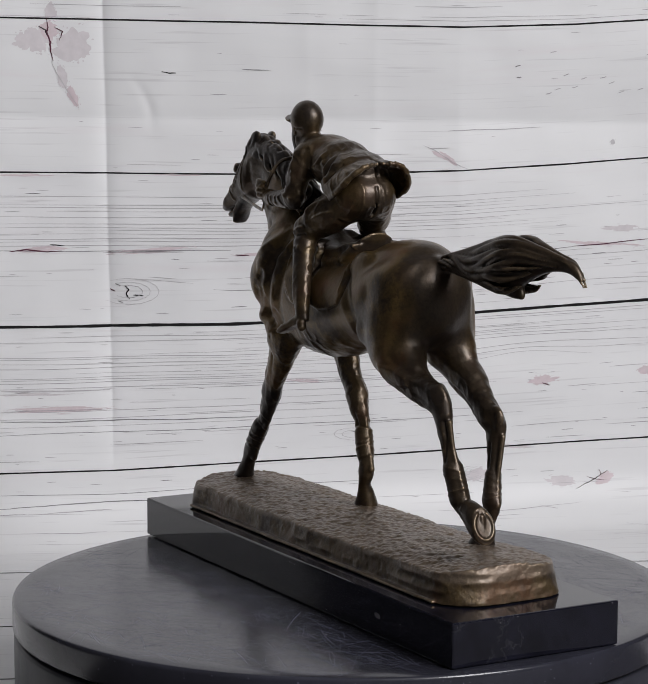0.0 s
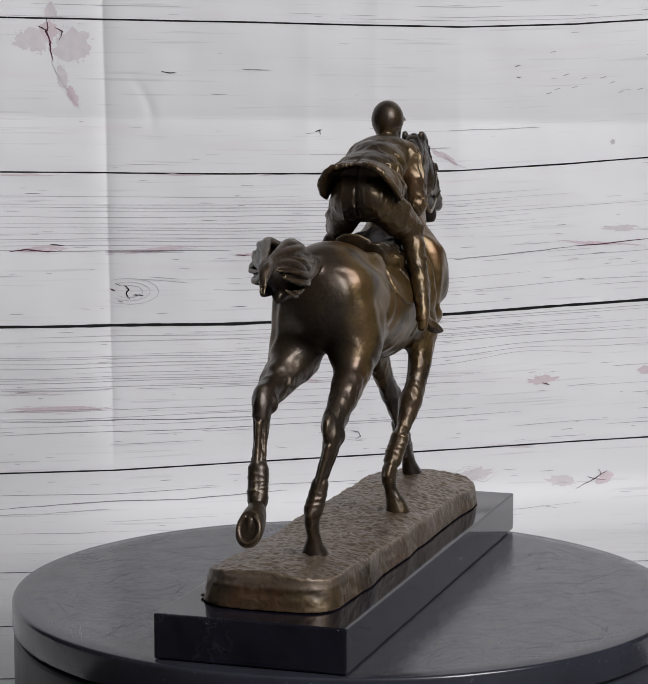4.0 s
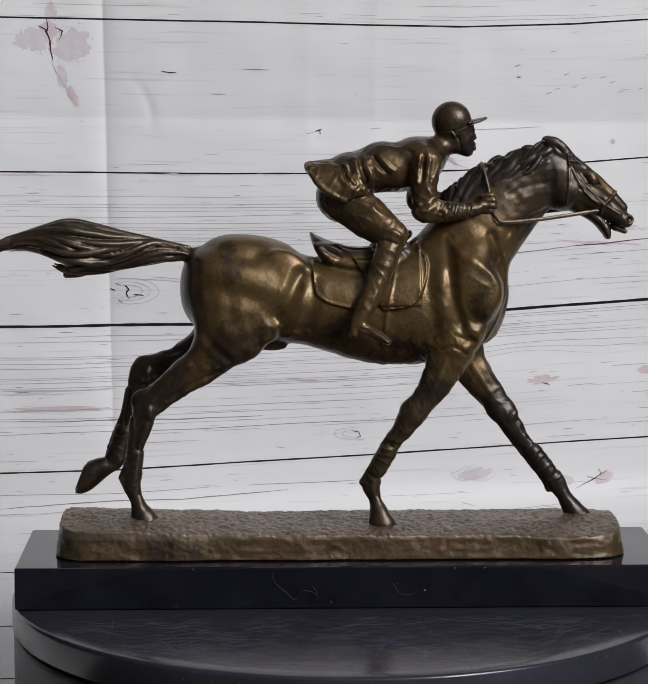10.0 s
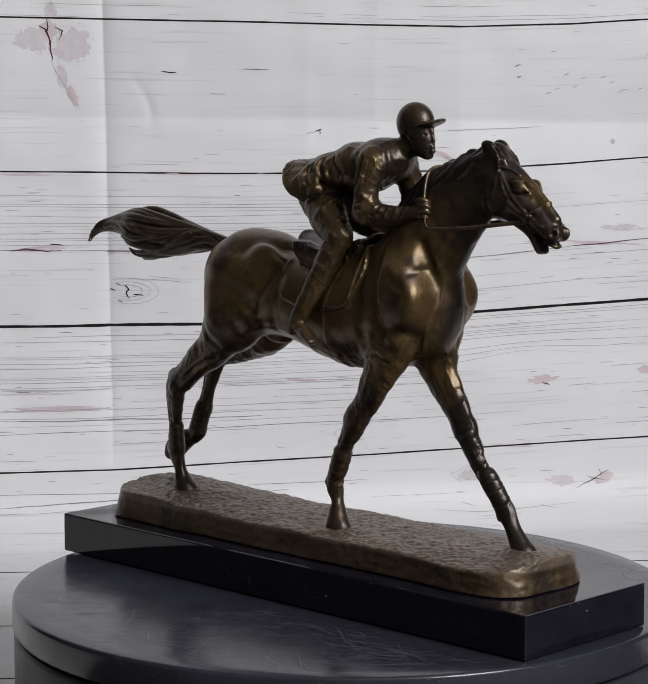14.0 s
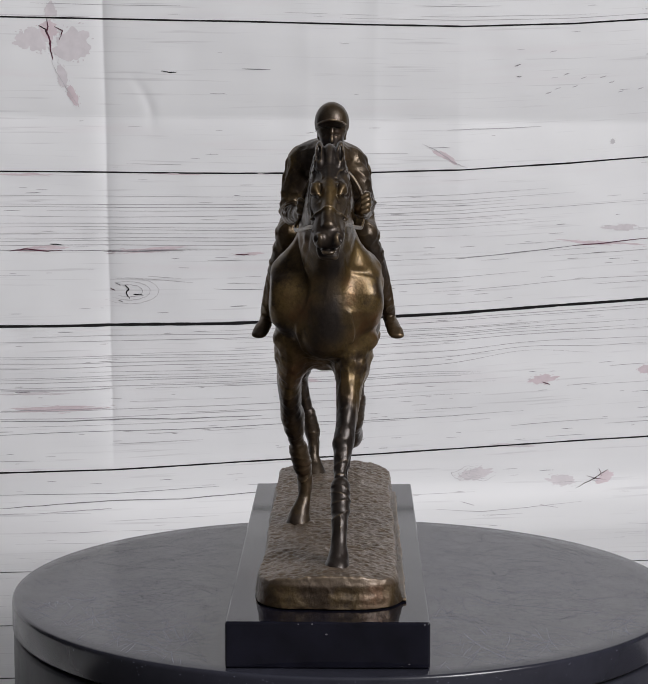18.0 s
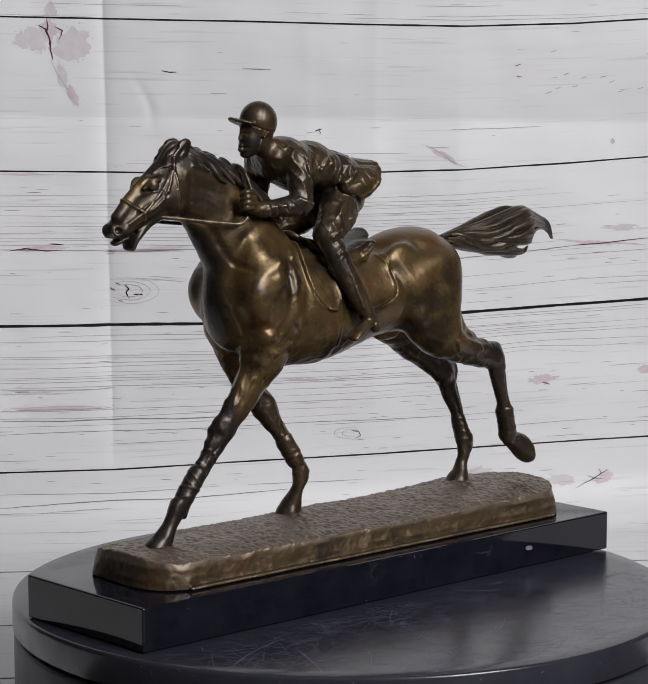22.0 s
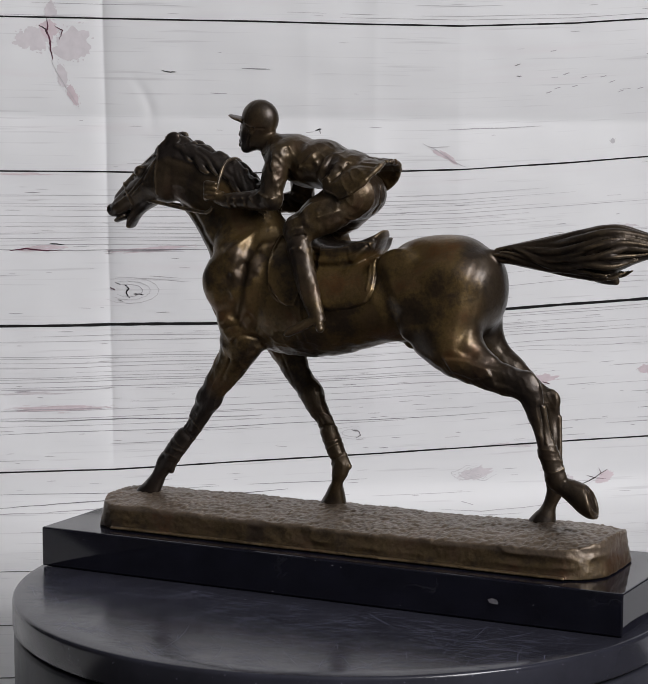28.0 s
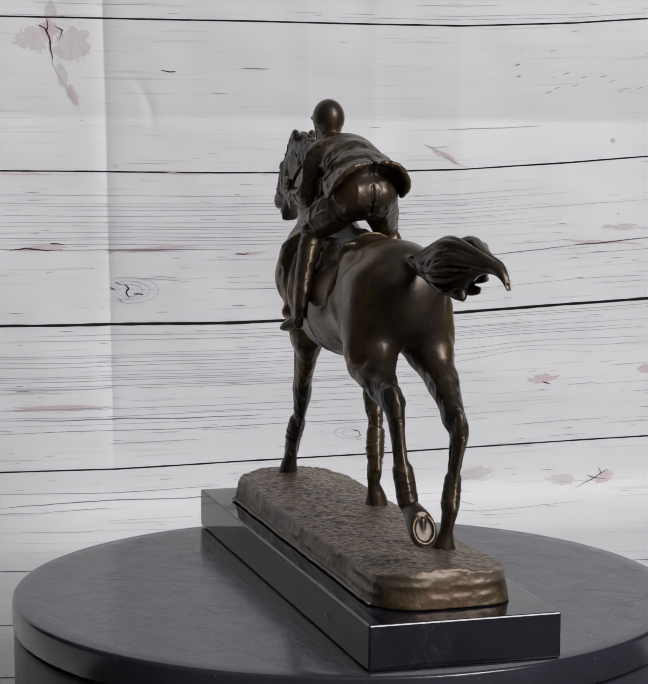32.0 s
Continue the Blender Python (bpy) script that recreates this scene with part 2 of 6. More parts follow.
def ribbon(name, points, width, material, parent):
    """A printed stroke on the sheet along (x, s) points, its width swelling and shrinking a little."""
    verts, faces = [], []
    for i, (x, s) in enumerate(points):
        a, b = points[max(i - 1, 0)], points[min(i + 1, len(points) - 1)]
        dx, ds = b[0] - a[0], b[1] - a[1]
        l = math.hypot(dx, ds) or 1
        end = 0.25 if i in (0, len(points) - 1) else 1.0
        w = width * end * (1.0 + 0.35 * noise.noise((x * 60, s * 60, width * 1e4)))
        w = max(w, 0.00012) / 2
        verts += [on_sheet(x - ds / l * w, s + dx / l * w), on_sheet(x + ds / l * w, s - dx / l * w)]
    for i in range(len(points) - 1):
        faces.append((2 * i, 2 * i + 2, 2 * i + 3, 2 * i + 1))
    return part(name, mesh_of(name, verts, faces), material, parent)


def print_joints(backdrop):
    for row, w in zip(JOINTS, (0.0014, 0.0013, 0.0025, 0.0013)):
        xs = np.linspace(-0.34, 0.32, 330)
        ribbon("plank_joint", [(x, -np.interp(x, JOINT_X, row) + 0.0003 * noise.noise((x * 14, w * 999, 0))) for x in xs], w, INK, backdrop)
    for s, tilt in zip(LOW_JOINTS, [LOW_TILT] * 3):
        xs = np.linspace(-0.34, 0.32, 80)
        ribbon("plank_joint", [(x, s + tilt * (x + 0.28) + 0.0004 * noise.noise((x * 30, s * 99, 0))) for x in xs], 0.0022, INK, backdrop)


def ribbon_faces(verts, faces, points, width, lift=0.00015):
    """Adds one printed stroke to a list of vertices and faces."""
    n0 = len(verts)
    for i, (x, s) in enumerate(points):
        a, c = points[max(i - 1, 0)], points[min(i + 1, len(points) - 1)]
        dx, ds = c[0] - a[0], c[1] - a[1]
        l = math.hypot(dx, ds) or 1
        t = i / (len(points) - 1)
        w = width * (0.35 + 0.65 * min(1, 4 * t, 4 * (1 - t))) * (0.7 + 0.6 * abs(noise.noise((x * 60, s * 200, n0)))) / 2
        verts += [on_sheet(x - ds / l * w, s + dx / l * w, lift), on_sheet(x + ds / l * w, s - dx / l * w, lift)]
    faces += [(n0 + 2 * i, n0 + 2 * i + 2, n0 + 2 * i + 3, n0 + 2 * i + 1) for i in range(len(points) - 1)]


def plank_s(x, k, f):
    """The height on the sheet a fraction f down plank k."""
    rows = [-np.interp(x, JOINT_X, row) for row in JOINTS] + [s0 + LOW_TILT * (x + 0.28) for s0 in LOW_JOINTS]
    rows = [rows[0] - 0.128] + rows
    return rows[k] + (rows[k + 1] - rows[k]) * f


def print_grain(backdrop):
    """Fine grain lines along the printed planks, parting round the knots; short dashes between them."""
    rnd = random.Random(5)
    knots = ((2, -0.183, 0.78, 0.05), (3, 0.160, 0.38, 0.05), (4, 0.205, 0.42, 0.05))
    # plank, lines, dashes, where the lines crowd, whether they run long and even
    plan = ((0, 16, 30, (0.55, 1.0), 0), (1, 3, 16, (0.85, 0.97), 0), (2, 15, 40, (0.14, 0.52), 1), (2, 14, 36, (0.5, 0.95), 0), (3, 22, 24, (0.03, 0.46), 1),
            (3, 16, 70, (0.45, 0.97), 0), (4, 20, 60, (0.1, 0.9), 0), (5, 8, 10, (0.1, 0.9), 0), (6, 8, 8, (0.1, 0.9), 0), (3, 4, 0, (0.56, 0.76), 1))
    for k, lines, dashes, (f0, f1), even in plan:
        dark, pale = ([], []), ([], [])
        for n in range(lines + dashes):
            short = n >= lines
            f = rnd.uniform(0.03, 0.97) if short else f0 + (f1 - f0) * ((n + rnd.uniform(0.3, 0.7)) / lines)
            x0 = rnd.uniform(-0.33, 0.28) if short or not even else rnd.choice((-0.34, rnd.uniform(-0.3, 0.1)))
            length = rnd.uniform(0.003, 0.014) if short else (rnd.uniform(0.2, 0.6) if even else rnd.choice((rnd.uniform(0.02, 0.09), rnd.uniform(0.08, 0.38))))
            x1, ph, amp = min(x0 + length, 0.31), rnd.uniform(0, 50), rnd.uniform(0.006, 0.02)
            pts = []
            for x in np.linspace(x0, x1, 4 if short else max(8, int(length / 0.006))):
                g = f + amp * noise.noise((x * 7, ph, k))
                for kk, xk, fk, size in knots:
                    if kk == k:
                        g += (0.07 if f > fk else -0.07) * math.exp(-((x - xk) / size) ** 2) * math.exp(-abs(g - fk) / 0.10)
                pts.append((x, plank_s(x, k, min(max(g, 0.01), 0.99))))
            bold = rnd.random() < (0.25 if short else 0.16 if even else 0.26) * (0.4 if k == 1 else 1)
            wide, run = rnd.uniform(0.00035, 0.0006) if bold else rnd.uniform(0.0003, 0.00055), []
            for q in pts + [None]:
                # the ink breaks off here and there, and goes on pale for a while
                if q and (short or even or noise.noise((q[0] * 22, ph * 3.1, k)) > -0.3):
                    run.append(q)
                else:
                    if len(run) > 2:
                        ribbon_faces(*(dark if bold and rnd.random() < 0.7 else pale), run, wide)
                    run = []
        for (verts, faces), ink, name in ((dark, LINE, "printed_grain"), (pale, FAINT, "printed_grain")):
            if faces:
                tagged(part(name, mesh_of(name, verts, faces), ink, backdrop), kind="stuff")


def blot(name, cx, cz, rx, rz, turn, material, parent, seed, rough=0.5, lift=0.0001):
    """A printed stain: a few ragged patches drawn out along the grain, with flecks off their edge."""
    rnd = random.Random(seed)
    ca, sa = math.cos(radians(turn)), math.sin(radians(turn))
    thin = rx > 3 * rz
    shapes = [(0, 0, 0.82, 0.78)] if not thin else []
    for n in range(9 if thin else 5):
        a, r = rnd.uniform(0, 2 * math.pi), rnd.uniform(0.3, 0.8)
        shapes.append((r * math.cos(a), r * math.sin(a) * (1.0 if thin else 0.8), rnd.uniform(0.22, 0.5), rnd.uniform(0.18, 0.42)))
    for n in range(14):
        a, r = rnd.uniform(0, 2 * math.pi), rnd.uniform(0.85, 1.15)
        shapes.append((r * math.cos(a), r * math.sin(a), rnd.uniform(0.03, 0.09), rnd.uniform(0.025, 0.06)))
    verts, faces = [], []
    for n, (u0, v0, ru, rv) in enumerate(shapes):
        n0, k, up = len(verts), 40 if ru > 0.2 else 8, lift + n * 0.000002
        for i in range(k):
            b = 2 * math.pi * i / k
            c, d = math.cos(b), math.sin(b)
            q = 1 + rough * (0.55 * noise.noise((c * 1.6 + n, d * 1.6, seed)) + 0.4 * noise.noise((c * 4 + n, d * 4, seed + 5)) + 0.3 * noise.noise((c * 11, d * 11 + n, seed)))
            u, v = rx * (u0 + ru * q * c), rz * (v0 + rv * q * d)
            verts.append(on_sheet(cx + u * ca - v * sa, -(cz + u * sa + v * ca), up))
        faces.append(tuple(range(n0, n0 + k)))
    return part(name, mesh_of(name, verts, faces), material, parent)


def crack(points, width, material, parent):
    """A printed crack through (x, z) points."""
    verts, faces = [], []
    dense = []
    for (x0, z0), (x1, z1) in zip(points, points[1:]):
        for i in range(5):
            t = i / 5
            j = 0.0006
            dense.append((x0 + (x1 - x0) * t + j * noise.noise((x0 * 400 + i, z0 * 400, 1)), -(z0 + (z1 - z0) * t) + j * noise.noise((x0 * 300, i * 1.7, 2))))
    dense.append((points[-1][0], -points[-1][1]))
    ribbon_faces(verts, faces, dense, width, 0.0003)
    return part("printed_crack", mesh_of("printed_crack", verts, faces), material, parent)


def print_knots(backdrop):
    # the large pink knot with its red crack
    blot("printed_stain", -0.2622, 0.3505, 0.0156, 0.0112, -10, PALE, backdrop, 1.3, 0.8)
    blot("printed_stain", -0.2284, 0.3488, 0.0149, 0.0156, 20, PALE, backdrop, 2.3, 0.8)
    blot("printed_stain", -0.2515, 0.3578, 0.0097, 0.0097, 0, PINK, backdrop, 3.3, 0.7)
    blot("printed_stain", -0.2392, 0.3397, 0.0119, 0.0067, -20, PALE, backdrop, 4.3, 0.8)
    blot("printed_stain", -0.2395, 0.3197, 0.0048, 0.0119, 14, PALE, backdrop, 5.3, 0.6)
    blot("printed_stain", -0.2314, 0.3033, 0.0041, 0.0104, 26, PINK, backdrop, 6.3, 0.6)
    blot("printed_stain", -0.2488, 0.3740, 0.0052, 0.0082, 0, PALE, backdrop, 7.3, 0.6)
    crack([(-0.2520, 0.3686), (-0.2511, 0.3614), (-0.2522, 0.3570), (-0.2494, 0.3498), (-0.2492, 0.3426), (-0.2472, 0.3331)], 0.0017, RED, backdrop)
    crack([(-0.2589, 0.3621), (-0.2532, 0.3592), (-0.2519, 0.3541)], 0.00112, INK, backdrop)
    crack([(-0.2461, 0.3614), (-0.2390, 0.3578), (-0.2419, 0.3498)], 0.00093, RED, backdrop)
    crack([(-0.2489, 0.3331), (-0.2448, 0.3233), (-0.2360, 0.3088), (-0.2262, 0.2931)], 0.00052, SOFT, backdrop)
    # the black knot under the middle joint
    crack([(-0.1890, 0.1420), (-0.1857, 0.1385), (-0.1883, 0.1348), (-0.1850, 0.1303)], 0.0013, INK, backdrop)
    crack([(-0.2018, 0.1396), (-0.1974, 0.1372)], 0.00112, RED, backdrop)
    crack([(-0.1817, 0.1340), (-0.1733, 0.1331)], 0.00130, INK, backdrop)
    crack([(-0.1974, 0.1440), (-0.1926, 0.1417)], 0.00074, LINE, backdrop)
    crack([(-0.1953, 0.1289), (-0.1909, 0.1274)], 0.00074, LINE, backdrop)
    crack([(-0.1937, 0.1415), (-0.1890, 0.1423), (-0.1838, 0.1422), (-0.1791, 0.1413), (-0.1756, 0.1396), (-0.1740, 0.1374), (-0.1746, 0.1352), (-0.1772, 0.1333), (-0.1813, 0.1321), (-0.1864, 0.1317), (-0.1915, 0.1322), (-0.1957, 0.1336)], 0.00048, FAINT, backdrop)
    crack([(-0.1976, 0.1439), (-0.1904, 0.1451), (-0.1825, 0.1450), (-0.1752, 0.1435), (-0.1699, 0.1409), (-0.1675, 0.1376), (-0.1683, 0.1342), (-0.1722, 0.1313), (-0.1786, 0.1294), (-0.1864, 0.1288), (-0.1941, 0.1297), (-0.2005, 0.1318)], 0.00048, SOFT, backdrop)
    crack([(-0.2018, 0.1465), (-0.1919, 0.1482), (-0.1809, 0.1481), (-0.1709, 0.1460), (-0.1635, 0.1424), (-0.1601, 0.1378), (-0.1613, 0.1332), (-0.1668, 0.1292), (-0.1756, 0.1265), (-0.1864, 0.1257), (-0.1971, 0.1268), (-0.2059, 0.1297)], 0.00048, SOFT, backdrop)
    # pink streaks along the grain
    blot("printed_stain", -0.2612, 0.1740, 0.0231, 0.0026, 2, PINK, backdrop, 8.3, 0.9)
    crack([(-0.2846, 0.1725), (-0.2702, 0.1741), (-0.2558, 0.1721), (-0.2414, 0.1726)], 0.00130, RED, backdrop)
    crack([(-0.2514, 0.1783), (-0.2395, 0.1770)], 0.00093, INK, backdrop)
    blot("printed_stain", -0.1667, 0.1723, 0.0353, 0.0026, 3, PINK, backdrop, 9.3, 0.7)
    crack([(-0.2033, 0.1710), (-0.1722, 0.1709), (-0.1336, 0.1719)], 0.00093, LINE, backdrop)
    blot("printed_stain", -0.0834, 0.1678, 0.0149, 0.0015, 2, PINK, backdrop, 10.3, 0.9)
    crack([(-0.0946, 0.1676), (-0.0834, 0.1671)], 0.00112, RED, backdrop)
    blot("printed_stain", -0.2468, 0.0360, 0.0484, 0.0033, 0, PINK, backdrop, 11.3, 0.8)
    crack([(-0.2939, 0.0354), (-0.2504, 0.0357), (-0.2010, 0.0354)], 0.00074, FAINT, backdrop)
    blot("printed_stain", -0.2611, 0.0496, 0.0335, 0.0015, 0, PALE, backdrop, 12.3, 0.9)
    blot("printed_stain", 0.2286, 0.1737, 0.0353, 0.0022, -5, PINK, backdrop, 13.3, 0.9)
    crack([(0.2009, 0.1717), (0.2286, 0.1737), (0.2700, 0.1774)], 0.00112, RED, backdrop)
    blot("printed_stain", 0.2443, 0.1875, 0.0186, 0.0030, -4, PALE, backdrop, 14.3, 0.8)
    blot("printed_stain", -0.0345, 0.0571, 0.0186, 0.0019, -3, PINK, backdrop, 15.3, 0.9)
    blot("printed_stain", 0.1521, -0.0067, 0.0223, 0.0019, -4, PALE, backdrop, 16.3, 0.8)
    blot("printed_stain", -0.2693, 0.2368, 0.0223, 0.0015, -1, PINK, backdrop, 17.3, 0.9)
    blot("printed_stain", -0.1460, 0.2370, 0.0298, 0.0011, -1, PINK, backdrop, 18.3, 0.9)
    crack([(-0.2936, 0.0530), (-0.2502, 0.0523), (-0.2027, 0.0522)], 0.00149, SOFT, backdrop)
    crack([(-0.2941, 0.0271), (-0.2433, 0.0253), (-0.1845, 0.0259), (-0.1400, 0.0250), (-0.0724, 0.0265)], 0.00089, LINE, backdrop)
    crack([(0.1031, 0.1622), (0.1773, 0.1689), (0.2009, 0.1717)], 0.00074, LINE, backdrop)
    # the pink dart and the small flecks
    blot("printed_stain", 0.0849, 0.2522, 0.0156, 0.0026, -30, PINK, backdrop, 19.3, 0.7)
    crack([(0.0668, 0.2618), (0.0791, 0.2561), (0.0946, 0.2457), (0.1054, 0.2411)], 0.00056, FAINT, backdrop)
    crack([(0.0733, 0.2587), (0.0906, 0.2590)], 0.00060, FAINT, backdrop)
    crack([(-0.0347, 0.2716), (-0.0272, 0.2723)], 0.00074, FAINT, backdrop)
    crack([(-0.0265, 0.2727), (-0.0235, 0.2742), (-0.0208, 0.2745)], 0.0011, INK, backdrop)
    crack([(-0.0227, 0.2738), (-0.0219, 0.2704)], 0.00093, LINE, backdrop)
    crack([(-0.1571, 0.3243), (-0.1509, 0.3232), (-0.1444, 0.3232)], 0.0009, INK, backdrop)
    crack([(0.1469, 0.3291), (0.1524, 0.3306)], 0.00112, LINE, backdrop)
    crack([(0.1486, 0.3200), (0.1533, 0.3200)], 0.00112, LINE, backdrop)
    blot("printed_stain", 0.2365, 0.2634, 0.0026, 0.0030, -20, SOFT, backdrop, 20.3, 0.5)
    crack([(-0.0886, 0.3263), (-0.0645, 0.3256)], 0.00067, LINE, backdrop)
    crack([(-0.1163, 0.3055), (-0.1016, 0.3048)], 0.00074, FAINT, backdrop)
    crack([(-0.0758, 0.2369), (-0.0646, 0.2358)], 0.00149, PALE, backdrop)
    crack([(0.0886, 0.2738), (0.1174, 0.2745), (0.1718, 0.2767)], 0.00074, FAINT, backdrop)
    crack([(0.1906, 0.3216), (0.1961, 0.3232)], 0.00082, FAINT, backdrop)
    crack([(0.1830, 0.3091), (0.1885, 0.3106)], 0.00082, FAINT, backdrop)
    crack([(0.1986, 0.3110), (0.2041, 0.3125)], 0.00082, FAINT, backdrop)
    crack([(0.2063, 0.3186), (0.2118, 0.3201)], 0.00082, FAINT, backdrop)
    crack([(0.2240, 0.3194), (0.2295, 0.3209)], 0.00082, FAINT, backdrop)
    crack([(0.2319, 0.3148), (0.2374, 0.3164)], 0.00082, FAINT, backdrop)
    crack([(0.2400, 0.3064), (0.2455, 0.3080)], 0.00082, FAINT, backdrop)
    crack([(0.1753, 0.3053), (0.1807, 0.3068)], 0.00082, FAINT, backdrop)
    crack([(0.2651, 0.3398), (0.2706, 0.3413)], 0.00082, FAINT, backdrop)
    crack([(0.2578, 0.3091), (0.2633, 0.3107)], 0.00082, FAINT, backdrop)
    crack([(0.1786, 0.3413), (0.1840, 0.3429)], 0.00082, FAINT, backdrop)
    # the cross-shaped crack and the pale bruises beside it
    crack([(0.2077, -0.0475), (0.2184, -0.0422), (0.2252, -0.0393), (0.2304, -0.0355), (0.2372, -0.0317)], 0.0008, INK, backdrop)
    crack([(0.2183, -0.0366), (0.2252, -0.0393), (0.2357, -0.0404)], 0.0006, RED, backdrop)
    crack([(0.2291, -0.0298), (0.2316, -0.0371)], 0.0006, RED, backdrop)
    blot("printed_stain", 0.2344, -0.0380, 0.0082, 0.0052, 30, PINK, backdrop, 21.3, 0.9)
    blot("printed_stain", 0.1943, -0.0398, 0.0149, 0.0052, -10, PALE, backdrop, 22.3, 0.9)
    blot("printed_stain", 0.1168, -0.0312, 0.0167, 0.0060, 8, PALE, backdrop, 23.3, 0.9)
    crack([(0.1228, -0.0310), (0.1220, -0.0324), (0.1217, -0.0341), (0.1216, -0.0346), (0.1212, -0.0338), (0.1200, -0.0328), (0.1180, -0.0329), (0.1152, -0.0338), (0.1122, -0.0344), (0.1097, -0.0336), (0.1081, -0.0319), (0.1077, -0.0307), (0.1084, -0.0308), (0.1096, -0.0315), (0.1108, -0.0315), (0.1116, -0.0301), (0.1119, -0.0285), (0.1120, -0.0279), (0.1124, -0.0287), (0.1136, -0.0297), (0.1156, -0.0297), (0.1183, -0.0287)], 0.00045, SOFT, backdrop)
    crack([(0.1294, -0.0319), (0.1274, -0.0330), (0.1256, -0.0349), (0.1240, -0.0363), (0.1225, -0.0362), (0.1205, -0.0351), (0.1178, -0.0345), (0.1143, -0.0350), (0.1103, -0.0357), (0.1064, -0.0353), (0.1033, -0.0335), (0.1016, -0.0314), (0.1013, -0.0304), (0.1024, -0.0305), (0.1042, -0.0306), (0.1062, -0.0296), (0.1080, -0.0276), (0.1096, -0.0262), (0.1111, -0.0263), (0.1131, -0.0273), (0.1157, -0.0280), (0.1192, -0.0275)], 0.00045, SOFT, backdrop)
    crack([(0.1363, -0.0330), (0.1333, -0.0338), (0.1300, -0.0357), (0.1267, -0.0377), (0.1236, -0.0384), (0.1205, -0.0377), (0.1170, -0.0365), (0.1129, -0.0362), (0.1082, -0.0367), (0.1034, -0.0366), (0.0991, -0.0350), (0.0960, -0.0324), (0.0947, -0.0303), (0.0952, -0.0295), (0.0973, -0.0295), (0.1003, -0.0287), (0.1036, -0.0269), (0.1068, -0.0248), (0.1099, -0.0241), (0.1130, -0.0248), (0.1165, -0.0260), (0.1206, -0.0263)], 0.00045, SOFT, backdrop)
    crack([(0.1033, -0.0565), (0.1152, -0.0609)], 0.00074, FAINT, backdrop)
    crack([(0.1747, -0.0623), (0.1907, -0.0660)], 0.00074, FAINT, backdrop)
    crack([(0.0818, -0.0636), (0.1211, -0.0675), (0.1608, -0.0649), (0.2127, -0.0604)], 0.00060, FAINT, backdrop)
    # pink blots on the lower planks
    blot("printed_stain", 0.1758, 0.0534, 0.0134, 0.0048, 6, PINK, backdrop, 24.3, 0.8)
    crack([(0.1750, 0.0510), (0.1822, 0.0485)], 0.00112, RED, backdrop)
    blot("printed_stain", 0.2701, 0.0594, 0.0074, 0.0045, 0, PINK, backdrop, 25.3, 0.8)
    crack([(0.0057, 0.0115), (0.0122, 0.0101), (0.0138, 0.0062), (0.0095, 0.0040)], 0.00093, LINE, backdrop)
    crack([(0.0143, 0.0056), (0.0098, 0.0052), (0.0049, 0.0055), (0.0008, 0.0064), (-0.0019, 0.0078), (-0.0026, 0.0093), (-0.0011, 0.0107), (0.0021, 0.0117), (0.0066, 0.0121), (0.0115, 0.0119)], 0.00045, SOFT, backdrop)
    crack([(0.0181, 0.0037), (0.0107, 0.0030), (0.0028, 0.0035), (-0.0040, 0.0050), (-0.0084, 0.0072), (-0.0095, 0.0096), (-0.0072, 0.0119), (-0.0018, 0.0136), (0.0055, 0.0143), (0.0135, 0.0139)], 0.00045, SOFT, backdrop)
    # long strokes of the lower plank
    crack([(-0.2953, -0.0478), (-0.2588, -0.0465), (-0.2037, -0.0443), (-0.1404, -0.0450), (-0.0877, -0.0418), (-0.0497, -0.0397)], 0.00097, LINE, backdrop)
    crack([(-0.2954, -0.0535), (-0.2735, -0.0536)], 0.00067, FAINT, backdrop)
    crack([(-0.2626, -0.0540), (-0.2222, -0.0524), (-0.2008, -0.0517)], 0.00074, FAINT, backdrop)
    crack([(-0.2756, -0.0722), (-0.2298, -0.0744), (-0.2040, -0.0731)], 0.00074, FAINT, backdrop)


backdrop = build_backdrop()
print_joints(backdrop)
print_grain(backdrop)
print_knots(backdrop)


# ---- the turntable ----
DISC = (0.0003, -0.0069)
turntable = thing("turntable", "round black motorised turntable with a scratched top", "turntable")
turntable.matrix_world = pose(*DISC, 0)
platter = part("platter", lathe_bm([(0, 0), (0.195, 0), (0.2062, 0), (0.2074, -0.0004), (0.2080, -0.0014), (0.2082, -0.003), (0.2082, -0.0175), (0.2076, -0.0188), (0.206, -0.0195), (0, -0.0195)]), TABLE_TOP, turntable, "worn black platter with fine scratches")
part("drum", lathe_bm([(0, -0.0215), (0.2050, -0.0215), (0.2068, -0.0222), (0.2074, -0.0240), (0.2074, -0.0745), (0.2060, -0.0772), (0, -0.0772)]), TABLE_RIM, turntable, "satin black base drum")
# near-black filler ring: the slot's shade is put into its colour
part("gap_ring", lathe_bm([(0, -0.0190), (0.2035, -0.0190), (0.2035, -0.0220), (0, -0.0220)], 96), GAP, turntable, "dark shadow gap")


